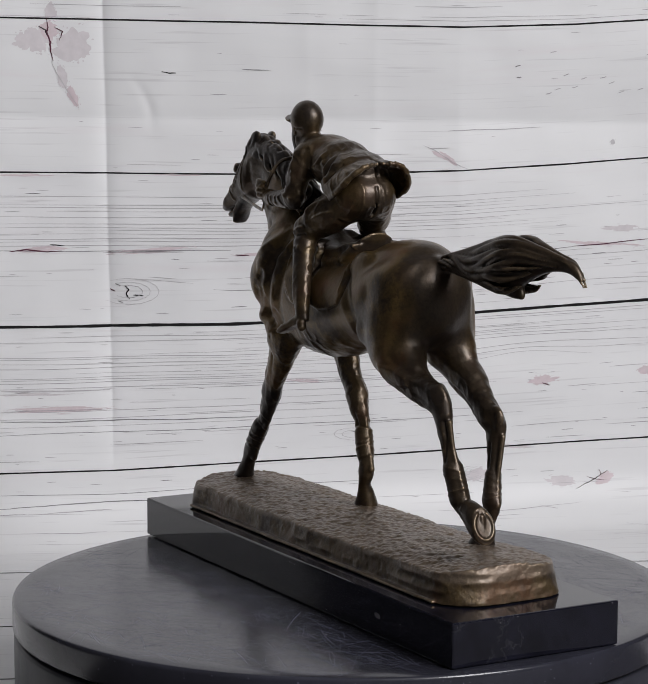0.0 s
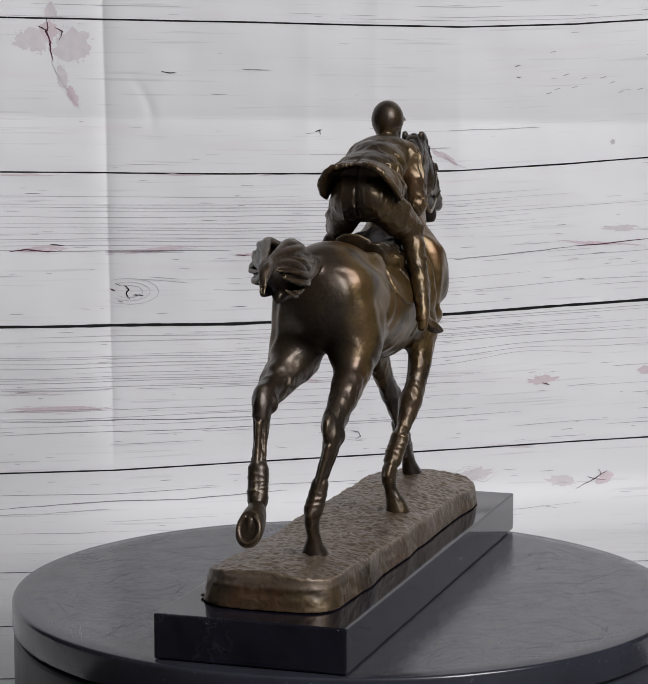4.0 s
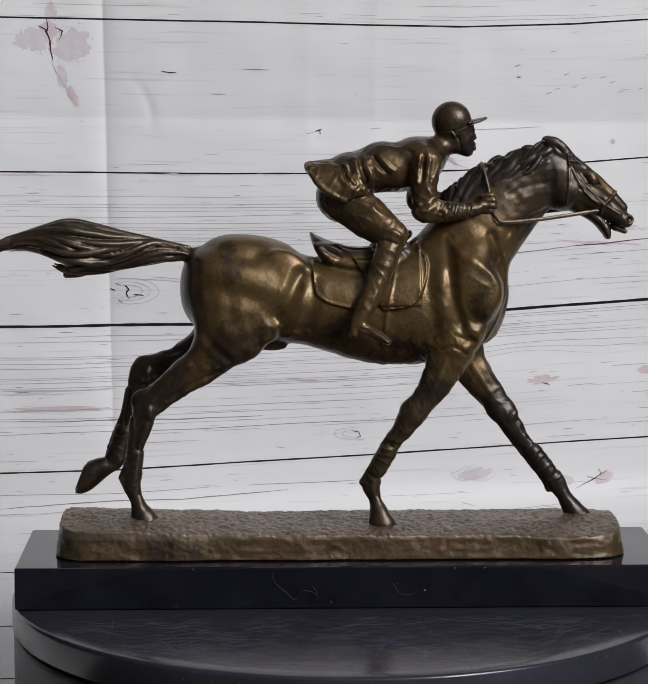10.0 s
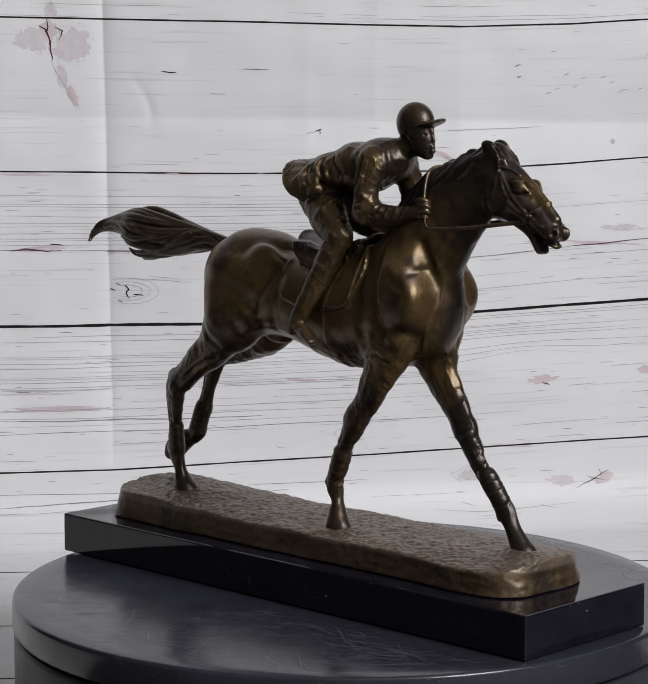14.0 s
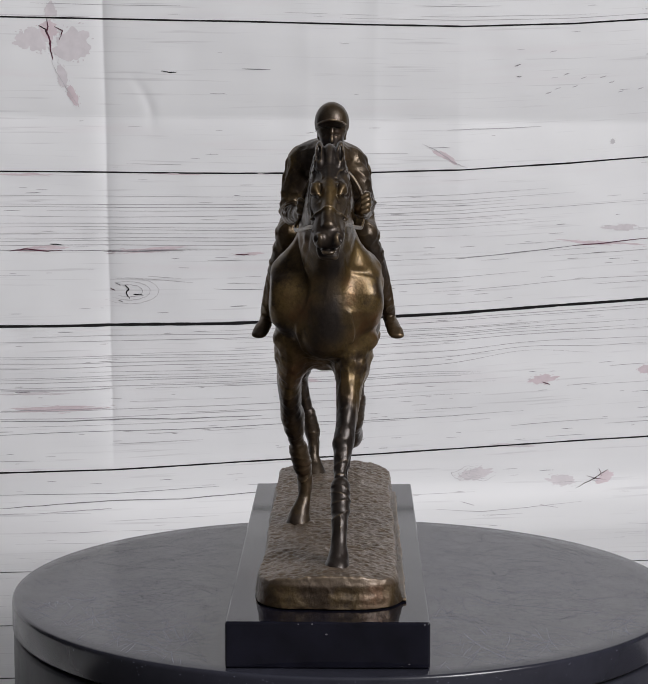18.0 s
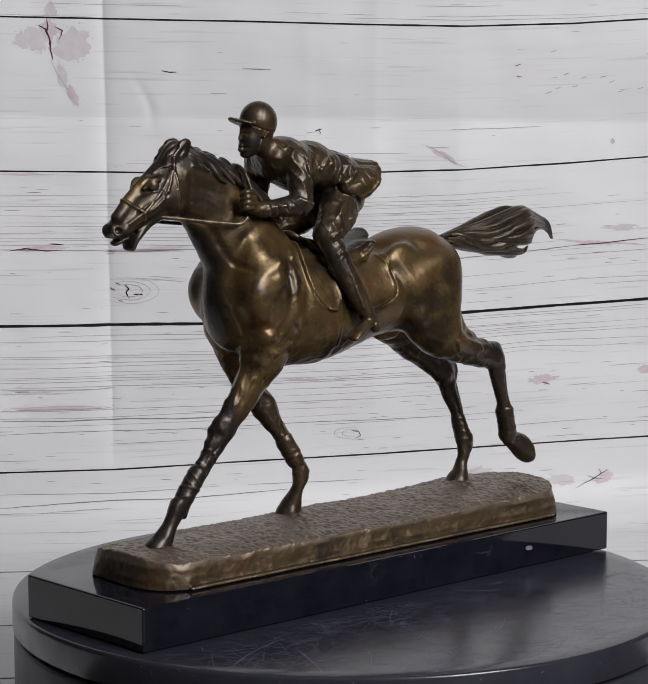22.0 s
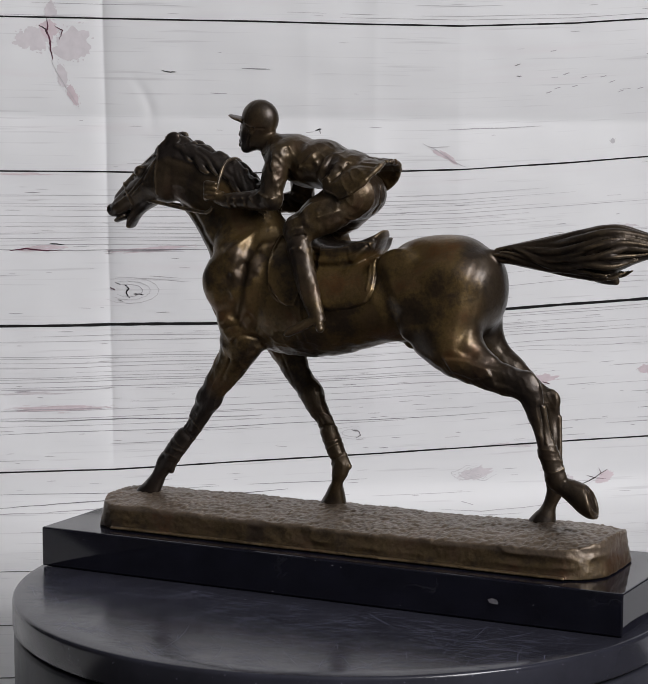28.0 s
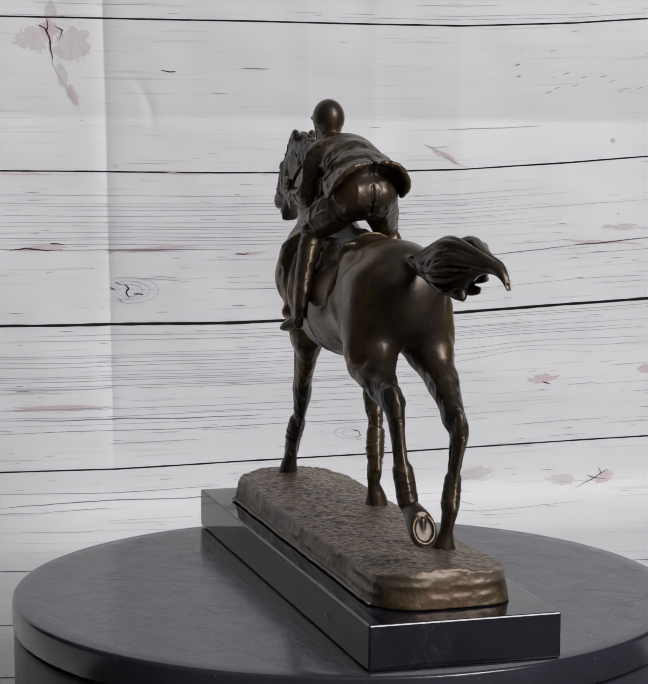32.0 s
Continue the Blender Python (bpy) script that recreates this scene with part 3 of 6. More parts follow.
def scratch_mesh(rnd, count, long, lift):
    """Thin curved scratches on the platter, clear of the plinth."""
    verts, faces = [], []
    done = 0
    while done < count:
        r, a = 0.2 * math.sqrt(rnd.random()), rnd.uniform(0, 2 * math.pi)
        x, y = r * math.cos(a), r * math.sin(a)
        if -0.07 < y + 0.008 < 0.062 or r > 0.197:
            continue
        done += 1
        head, bend = rnd.gauss(0, 0.75) + (math.pi if rnd.random() < 0.5 else 0), rnd.uniform(-9, 9)
        length = rnd.uniform(0.03, 0.085) if long else rnd.uniform(0.008, 0.05)
        w = rnd.uniform(0.00025, 0.0005) if long else rnd.uniform(0.00015, 0.0004)
        n0, steps = len(verts), 10
        for i in range(steps + 1):
            k = w * min(1, i / 2 + 0.2, (steps - i) / 3 + 0.2) / 2
            verts += [(x - math.sin(head) * k, y + math.cos(head) * k, lift), (x + math.sin(head) * k, y - math.cos(head) * k, lift)]
            head += bend * length / steps
            nx, ny = x + math.cos(head) * length / steps, y + math.sin(head) * length / steps
            if math.hypot(nx, ny) < 0.203 and not -0.067 < ny + 0.008 < 0.058:
                x, y = nx, ny
        faces += [(n0 + 2 * i, n0 + 2 * i + 1, n0 + 2 * i + 3, n0 + 2 * i + 2) for i in range(steps)]
    return mesh_of("scuff", verts, faces)


def speck_mesh(name, places, size, rnd):
    """Little irregular pale flakes; places are a centre and two directions along the surface."""
    verts, faces = [], []
    for c, u, v in places:
        n0, k, s = len(verts), rnd.randint(5, 7), size * rnd.uniform(0.4, 1.2)
        c, u, v = Vector(c), Vector(u), Vector(v)
        for i in range(k):
            a, r = 2 * math.pi * i / k, s * rnd.uniform(0.5, 1.1)
            verts.append(c + u * (r * math.cos(a) * 1.5) + v * (r * math.sin(a)))
        faces.append(tuple(range(n0, n0 + k)))
    return mesh_of(name, verts, faces)


def wear_the_turntable():
    rnd = random.Random(8)
    tagged(part("scuff", scratch_mesh(rnd, 1500, False, 0.00002), SCRATCH_FINE, platter, "fine pale scuffing"), kind="stuff")
    tagged(part("scuff", scratch_mesh(rnd, 18, True, 0.00003), SCRATCH, platter, "long pale scratching"), kind="stuff")
    flakes = []
    for n in range(150):
        a, z = rnd.uniform(0, 2 * math.pi), -abs(rnd.gauss(0, 0.0035)) - 0.0016
        if z > -0.017:
            flakes.append(((0.20832 * math.cos(a), 0.20832 * math.sin(a), z), (-math.sin(a), math.cos(a), 0), (0, 0, 1)))
    tagged(part("flakes", speck_mesh("flakes", flakes, 0.0004, rnd), SCRATCH, platter, "chipped paint along the rim"), kind="stuff")
    dust = []
    for n in range(90):
        r, a = 0.2 * math.sqrt(rnd.random()), rnd.uniform(0, 2 * math.pi)
        if not -0.07 < r * math.sin(a) + 0.008 < 0.062:
            dust.append(((r * math.cos(a), r * math.sin(a), 0.00004), (1, 0, 0), (0, 1, 0)))
    tagged(part("dust_specks", speck_mesh("dust_specks", dust, 0.00035, rnd), DUST, platter, "pale dust specks"), kind="stuff")


wear_the_turntable()

# ---- the plinth ----
PL = ((-0.2017, -0.0641, 0.0004), (0.1983, 0.0474, 0.0262))
plinth_me = bpy.data.meshes.new("marble_plinth")
b = box_bm(*PL, 0.0010, 2)
b.to_mesh(plinth_me)
b.free()
plinth_me.materials.append(MARBLE)
plinth = tagged(new("marble_plinth", plinth_me), "polished black marble plinth with chipped edges, on the turntable", "plinth")


def curve_through(rows, steps=4):
    """Rows between the given ones, on a smooth curve through them."""
    if len(rows) < 3:
        return [tuple(r) for r in rows]
    p = np.array([rows[0], *rows, rows[-1]], float)
    out = []
    for i in range(1, len(p) - 2):
        for s in range(steps):
            t = s / steps
            a, b, c, d = p[i - 1], p[i], p[i + 1], p[i + 2]
            out.append(tuple(0.5 * (2 * b + (c - a) * t + (2 * a - 5 * b + 4 * c - d) * t * t + (3 * b - a - 3 * c + d) * t ** 3)))
    return out + [tuple(map(float, rows[-1]))]


def vein(*points):
    """A thin pale vein across the plinth's side, through (x, z) points."""
    y, verts, faces = PL[0][1] - 0.00006, [], []
    points = [p[:2] for p in curve_through([(*p, 0, 1, 1) for p in points])]
    for i, (x, z) in enumerate(points):
        w = 0.00016 * (0.4 if i in (0, len(points) - 1) else 1)
        verts += [(x, y, z - w), (x + w, y, z + w)]
    faces = [(2 * i, 2 * i + 2, 2 * i + 3, 2 * i + 1) for i in range(len(points) - 1)]
    part("vein", mesh_of("vein", verts, faces), VEIN, plinth, "thin pale vein")


def chip_the_plinth():
    rnd = random.Random(3)
    (x0, y0, z0), (x1, y1, z1) = PL
    faces = (((x0, y0 - 0.0001), (x1, y0 - 0.0001)), ((x1 + 0.0001, y0), (x1 + 0.0001, y1)), ((x1, y1 + 0.0001), (x0, y1 + 0.0001)), ((x0 - 0.0001, y1), (x0 - 0.0001, y0)))
    places = []
    for a, c in faces:
        a, c = Vector((*a, 0)), Vector((*c, 0))
        u = (c - a).normalized()
        for n in range(9 if (c - a).length > 0.2 else 6):
            p = a + (c - a) * rnd.uniform(0.02, 0.98)
            z = rnd.choice((z0 + abs(rnd.gauss(0, 0.001)) + 0.0008, rnd.uniform(z0 + 0.002, z1 - 0.002), z1 - 0.0012))
            places.append(((p.x, p.y, z), u, (0, 0, 1)))
    tagged(part("chips", speck_mesh("chips", places, 0.00042, rnd), CHIP, plinth, "small pale chips and flecks"), kind="stuff")
    spot = [((-0.1222, y1 + 0.00012, 0.0126), (-1, 0, 0), (0.35, 0, 0.9)), ((-0.147, y1 + 0.00012, 0.0135), (-1, 0, 0), (0, 0, 1))]
    part("chip", speck_mesh("chip", spot[:1], 0.0022, rnd), CHIP, plinth, "large pale chip")
    part("chip", speck_mesh("chip", spot[1:], 0.0006, rnd), CHIP, plinth)
    part("chip", speck_mesh("chip", [((0.046, y0 - 0.00012, 0.0115), (1, 0, 0), (0.2, 0, 1))], 0.0011, rnd), CHIP, plinth)


chip_the_plinth()
vein((-0.0470, 0.0226), (-0.0444, 0.0161), (-0.0381, 0.0104), (-0.0327, 0.0059), (-0.0288, 0.0112), (-0.0227, 0.0109), (-0.0187, 0.0076))
vein((-0.1055, 0.0109), (-0.1023, 0.0161), (-0.0998, 0.0189))
vein((-0.0228, 0.0152), (-0.0194, 0.0093), (-0.0207, 0.0014))
vein((0.0259, 0.0165), (0.0317, 0.0088), (0.0401, 0.0096))


# ---- sculpting: a signed distance field in millimetres, skinned to a mesh ----
def lattice_noise(x, y, z, seed):
    """Smooth noise from -1 to 1 on arrays of places."""
    xi, yi, zi = np.floor(x).astype(np.int64), np.floor(y).astype(np.int64), np.floor(z).astype(np.int64)
    fx, fy, fz = x - xi, y - yi, z - zi
    fx, fy, fz = fx * fx * (3 - 2 * fx), fy * fy * (3 - 2 * fy), fz * fz * (3 - 2 * fz)

    def h(a, b, c):
        n = (a * 73856093) ^ (b * 19349663) ^ (c * 83492791) ^ (seed * 2654435)
        n = (n ^ (n >> 13)) * 1274126177
        return ((n ^ (n >> 16)) & 65535) / 32767.5 - 1

    out = 0
    for i in (0, 1):
        for j in (0, 1):
            for k in (0, 1):
                w = (fx if i else 1 - fx) * (fy if j else 1 - fy) * (fz if k else 1 - fz)
                out = out + w * h(xi + i, yi + j, zi + k)
    return out


class Clay:
    def __init__(self, lo, hi, step):
        self.lo, self.step = np.array(lo, float), step
        self.n = tuple(int(math.ceil((b - a) / step)) + 1 for a, b in zip(lo, hi))
        self.f = np.full(self.n, 25.0, dtype=np.float32)
        self.axes = [(self.lo[i] + step * np.arange(self.n[i])).astype(np.float32) for i in range(3)]

    def window(self, lo, hi):
        sl = []
        for i in range(3):
            a = max(int(math.floor((lo[i] - self.lo[i]) / self.step)), 0)
            b = min(int(math.ceil((hi[i] - self.lo[i]) / self.step)) + 1, self.n[i])
            if b - a < 1:
                return None
            sl.append(slice(a, b))
        x, y, z = (self.axes[i][sl[i]] for i in range(3))
        return tuple(sl), x[:, None, None], y[None, :, None], z[None, None, :]

    def join(self, sl, d, k, away=False):
        a = self.f[sl]
        if away:
            d = -d
        if k <= 0:
            self.f[sl] = np.maximum(a, d) if away else np.minimum(a, d)
            return
        s = -1.0 if away else 1.0
        h = np.clip(0.5 + 0.5 * s * (d - a) / k, 0, 1)
        self.f[sl] = d + (a - d) * h - s * k * h * (1 - h)

    def limb(self, rows, k, away=False):
        """A tapering limb along a smooth line through rows of x, y, z, radius and how much wider it is across."""
        rows = curve_through(rows)
        pad = max(r * max(q, 1) for _, _, _, r, q in rows) + k + 1.5
        w = self.window([min(r[i] for r in rows) - pad for i in range(3)], [max(r[i] for r in rows) + pad for i in range(3)])
        if w is None:
            return
        sl, x, y, z = w
        best = np.full(self.f[sl].shape, 60.0, dtype=np.float32)
        for (x0, y0, z0, r0, q0), (x1, y1, z1, r1, q1) in zip(rows, rows[1:]):
            dx, dy, dz = x1 - x0, y1 - y0, z1 - z0
            near = max(r0 * max(q0, 1), r1 * max(q1, 1)) + k + 1.5
            sub = self.window([min(a, b) - near for a, b in ((x0, x1), (y0, y1), (z0, z1))], [max(a, b) + near for a, b in ((x0, x1), (y0, y1), (z0, z1))])
            if sub is None:
                continue
            ssl, sx, sy, sz = sub
            t = np.clip(((sx - x0) * dx + (sy - y0) * dy + (sz - z0) * dz) / (dx * dx + dy * dy + dz * dz + 1e-9), 0, 1)
            q = q0 + (q1 - q0) * t
            d = np.sqrt((sx - x0 - dx * t) ** 2 + ((sy - y0 - dy * t) / q) ** 2 + (sz - z0 - dz * t) ** 2) - (r0 + (r1 - r0) * t)
            rel = tuple(slice(a.start - b.start, a.stop - b.start) for a, b in zip(ssl, sl))
            best[rel] = np.minimum(best[rel], d * np.minimum(q, 1))
        self.join(sl, best, k, away)

    def emboss(self, line, side, width, height):
        """Raise (or, below zero, sink) the skin along a line seen from the side, on one flank or both."""
        self.relief(line, side, width, height, False)

    def panel(self, line, side, soft, height):
        """Raise the skin inside an outline seen from the side, its edge rolling off over soft."""
        self.relief(line, side, soft, height, True)

    def fold(self, line, side, width, height):
        """A fold of cloth along a line: steep on one side, dying away at both ends."""
        self.relief(line, side, width * 1.5, height * 1.25, False, True)

    def relief(self, line, side, width, height, closed, cloth=False):
        xs, zs = [p[0] for p in line], [p[1] for p in line]
        if not closed:
            line = [r[:2] for r in curve_through([(*p, 0, 1, 1) for p in line])]
        mid = -10.5
        w = self.window((min(xs) - 2 * width, -99 if side < 1 else mid, min(zs) - 2 * width), (max(xs) + 2 * width, 99 if side > -1 else mid, max(zs) + 2 * width))
        sl, x, y, z = w
        x, z = x[:, :, 0], z[:, 0, :]
        along, turn = 0, 0
        best, inside = np.full((x.shape[0], z.shape[1]), 99.0), np.zeros((x.shape[0], z.shape[1]), dtype=bool)
        for n, ((x0, z0), (x1, z1)) in enumerate(zip(line, line[1:] + (line[:1] if closed else []))):
            dx, dz = x1 - x0, z1 - z0
            t = np.clip(((x - x0) * dx + (z - z0) * dz) / (dx * dx + dz * dz + 1e-9), 0, 1)
            d = np.hypot(x - x0 - dx * t, z - z0 - dz * t)
            if cloth:
                near = d < best
                along = np.where(near, (n + t) / (len(line) - 1), along)
                turn = np.where(near, np.sign((x - x0) * dz - (z - z0) * dx), turn)
            best = np.minimum(best, d)
            if closed and dz:
                inside ^= ((z0 > z) != (z1 > z)) & (x < (z - z0) * dx / dz + x0)
        if closed:
            g = np.clip(np.where(inside, best, -best) / max(width, 0.1) + 0.5, 0, 1)
        elif cloth:
            g = np.clip(1 - best / (width * np.where(turn > 0, 2.0, 0.85)), 0, 1)
            g = g * np.sqrt(np.clip(4 * along * (1 - along), 0, 1)) * (0.75 + 0.5 * lattice_noise(along * 5 + 0.5, along * 0 + line[0][0], along * 0, 7))
        else:
            g = np.clip(1 - best / width, 0, 1)
        g = g * g * (3 - 2 * g) * height
        fade = (1.0 if min(xs) > 130 else np.clip(np.abs(y - mid) / 4, 0, 1)) if side == 0 else np.clip((np.abs(y - mid) - 8) / 6, 0, 1)
        self.f[sl] -= (g[:, None, :] * fade).astype(np.float32)

    def smooth(self, times):
        """Melt the seams between the lumps of clay."""
        for n in range(times):
            for ax in range(3):
                a = np.moveaxis(self.f, ax, 0)
                a[1:-1] = 0.25 * a[:-2] + 0.5 * a[1:-1] + 0.25 * a[2:]

    def cut(self, rows, k):
        self.limb(rows, k, True)

    def ball(self, c, r, turn, k, away=False):
        """An ellipsoid, turned about the cross axis by degrees (nose down)."""
        pad = max(r) + k + 1.5
        w = self.window([a - pad for a in c], [a + pad for a in c])
        if w is None:
            return
        sl, x, y, z = w
        ca, sa = math.cos(radians(turn)), math.sin(radians(turn))
        u, v, t = (x - c[0]) * ca - (z - c[2]) * sa, y - c[1], (x - c[0]) * sa + (z - c[2]) * ca
        k0 = np.sqrt((u / r[0]) ** 2 + (v / r[1]) ** 2 + (t / r[2]) ** 2)
        k1 = np.sqrt((u / r[0] ** 2) ** 2 + (v / r[1] ** 2) ** 2 + (t / r[2] ** 2) ** 2) + 1e-6
        self.join(sl, k0 * (k0 - 1) / k1, k, away)

    def rings(self, a, b, reach, count, width, height):
        """Raised windings round the axis from a to b."""
        a, b = np.array(a, float), np.array(b, float)
        axis = (b - a) / np.linalg.norm(b - a)
        sl, x, y, z = self.window(np.minimum(a, b) - reach, np.maximum(a, b) + reach)
        for i in range(count):
            c = a + (b - a) * (i + 0.35 * math.sin(4.7 * i + a[0])) / (count - 1)
            lean = axis + np.array((0.4 * math.sin(7 * i + 1), 0.45 * math.cos(5 * i), 0))
            along = np.abs((x - c[0]) * lean[0] + (y - c[1]) * lean[1] + (z - c[2]) * lean[2])
            off = np.sqrt((x - c[0]) ** 2 + (y - c[1]) ** 2 + (z - c[2]) ** 2)
            g = np.clip(1 - along / width, 0, 1) * (off < reach)
            self.f[sl] -= (g * g * (3 - 2 * g) * height).astype(np.float32)

    def wrinkle(self, lo, hi, across, along, tilt, height, seed):
        """Crumple the skin inside a box: ridges of cloth, or with across = along the uneven hand-worked surface."""
        sl, x, y, z = self.window(lo, hi)
        ca, sa = math.cos(radians(tilt)), math.sin(radians(tilt))
        u, v = (x * ca + z * sa) / across, (z * ca - x * sa) / along
        near = np.abs(self.f[sl]) < 3.0
        uu, vv, ww = (np.broadcast_to(q, near.shape)[near] for q in (u, v, y / across))
        n = lattice_noise(uu, vv, ww, seed)
        if across != along:
            n = (1 - np.abs(n) * 2.2).clip(0) ** 1.5 - 0.25
        edge = np.ones(near.shape, dtype=np.float32)
        for q, a, b in ((x, lo[0], hi[0]), (y, lo[1], hi[1]), (z, lo[2], hi[2])):
            edge = edge * np.clip(np.minimum(q - a, b - q) / 5, 0, 1)
        part_f = self.f[sl]
        part_f[near] -= (n * height * edge[near]).astype(np.float32)
        self.f[sl] = part_f

    def flatten(self, c, normal, reach):
        """Cut away what stands past a plane, near c."""
        sl, x, y, z = self.window([v - reach for v in c], [v + reach for v in c])
        d = (x - c[0]) * normal[0] + (y - c[1]) * normal[1] + (z - c[2]) * normal[2]
        self.f[sl] = np.maximum(self.f[sl], d)

    def dent(self, c, r, turn, k):
        self.ball(c, r, turn, k, True)

    def skin(self):
        """Surface nets: one vertex in each cell that the surface crosses."""
        f = self.f
        ins = f < 0
        nx, ny, nz = (n - 1 for n in self.n)
        corner = [(i, j, k) for i in (0, 1) for j in (0, 1) for k in (0, 1)]
        count = np.zeros((nx, ny, nz), dtype=np.int8)
        for i, j, k in corner:
            count += ins[i:nx + i, j:ny + j, k:nz + k]
        cx, cy, cz = np.nonzero((count > 0) & (count < 8))
        ident = np.full((nx, ny, nz), -1, dtype=np.int32)
        ident[cx, cy, cz] = np.arange(len(cx))
        val = {c: f[cx + c[0], cy + c[1], cz + c[2]] for c in corner}
        total, num = np.zeros((len(cx), 3)), np.zeros(len(cx))
        for a in corner:
            for ax in range(3):
                if a[ax]:
                    continue
                b = tuple(1 if i == ax else a[i] for i in range(3))
                cross = (val[a] < 0) != (val[b] < 0)
                t = np.where(cross, val[a] / np.where(cross, val[a] - val[b], 1), 0)
                for i in range(3):
                    total[:, i] += np.where(cross, a[i] + (t if i == ax else 0), 0)
                num += cross
        verts = (np.stack([cx, cy, cz], 1) + total / num[:, None]) * self.step + self.lo
        quads = []
        for ax in range(3):
            lo_s = [slice(1, n) for n in (nx, ny, nz)]
            hi_s = list(lo_s)
            lo_s[ax], hi_s[ax] = slice(0, (nx, ny, nz)[ax]), slice(1, (nx, ny, nz)[ax] + 1)
            a, b = ins[tuple(lo_s)], ins[tuple(hi_s)]
            for flag, flip in ((a & ~b, False), (~a & b, True)):
                p = np.stack(np.nonzero(flag), 1)
                p += [0 if i == ax else 1 for i in range(3)]
                u, v = (ax + 1) % 3, (ax + 2) % 3
                cells = []
                for du, dv in ((1, 1), (0, 1), (0, 0), (1, 0)):
                    q = p.copy()
                    q[:, u] -= du
                    q[:, v] -= dv
                    cells.append(ident[q[:, 0], q[:, 1], q[:, 2]])
                c = np.stack(cells, 1)
                quads.append(c[:, ::-1] if flip else c)
        quads = np.concatenate(quads)
        return verts, quads[(quads >= 0).all(1)]


def mesh_from_skins(name, skins):
    verts = np.concatenate([v for v, q in skins]) / 1000
    off, quads, mats = 0, [], []
    for n, (v, q) in enumerate(skins):
        quads.append(q + off)
        mats.append(np.full(len(q), n, dtype=np.int32))
        off += len(v)
    quads = np.concatenate(quads)
    me = bpy.data.meshes.new(name)
    me.vertices.add(len(verts))
    me.vertices.foreach_set("co", verts.astype(np.float32).ravel())
    me.loops.add(quads.size)
    me.loops.foreach_set("vertex_index", quads.astype(np.int32).ravel())
    me.polygons.add(len(quads))
    me.polygons.foreach_set("loop_start", np.arange(0, quads.size, 4, dtype=np.int32))
    me.update(calc_edges=True)
    me.validate()
    me.polygons.foreach_set("use_smooth", np.ones(len(me.polygons), dtype=bool))
    return me, np.concatenate(mats)


# ---- the bronze: horse, rider and the ground they gallop on ----
horse = Clay((-232, -62, 38), (192, 42, 300), 0.75)
# trunk: rump, barrel, chest
horse.limb([(-73.4, -11, 187.6, 29.1, 1.06), (-49.0, -11, 185.6, 28.6, 1.1), (-19.3, -11, 181.8, 27.6, 1.08), (15.9, -11, 176.3, 32.4, 0.95), (45.6, -11, 179.6, 36.0, 0.86), (67.5, -11, 186.9, 33.0, 0.86), (75.8, -11, 184.7, 20.4, 0.95)], 7)
horse.ball((-74.7, -11, 198.6), (24.9, 29, 20.0), 0, 8)
horse.ball((-58.4, -11, 213.7), (24.2, 17, 9.1), 4, 9)
horse.ball((81.0, -11, 178.0), (13.6, 17, 22.1), -12, 8)
# shoulders: blade, point and triceps
horse.ball((73.0, -29, 197.3), (15.2, 13, 24.7), 22, 4)
horse.ball((73.0, 7, 197.3), (15.2, 13, 24.7), 22, 4)
horse.ball((82.0, -32, 188.0), (11.3, 10.5, 17.0), 16, 3.5)
horse.ball((82.0, 10, 188.0), (11.3, 10.5, 17.0), 16, 3.5)
horse.ball((59.6, -34, 182.0), (8.4, 8, 21.0), -12, 4)
horse.ball((59.6, 12, 182.0), (8.4, 8, 21.0), -12, 4)
horse.ball((74.2, -32, 162.8), (11.3, 9, 7.5), -20, 3)
horse.ball((74.2, 10, 162.8), (11.3, 9, 7.5), -20, 3)
# thighs, hip bones and stifles
horse.ball((-69.9, -29, 171.5), (22.6, 15.5, 26.4), -22, 6)
horse.ball((-69.9, 7, 171.5), (22.6, 15.5, 26.4), -22, 6)
horse.ball((-51.5, -34.5, 170.0), (10.5, 8, 10.5), 0, 3)
horse.ball((-60.0, -34.5, 196.0), (17.0, 6.5, 10.0), 18, 5)
horse.ball((-51.5, 12.5, 170.0), (10.5, 8, 10.5), 0, 3)
horse.ball((-60.0, 12.5, 196.0), (17.0, 6.5, 10.0), 18, 5)
horse.ball((-38.3, -31, 205.2), (12.4, 4.5, 9.7), 20, 8)
horse.ball((-38.3, 9, 205.2), (12.4, 4.5, 9.7), 20, 8)
horse.limb([(-73.9, -29, 163.4, 17.8, 0.9), (-87.2, -31, 146.6, 12.6, 0.8), (-102.0, -31, 135.8, 10.2, 0.8), (-119.6, -30, 122.1, 8.3, 0.75)], 5)
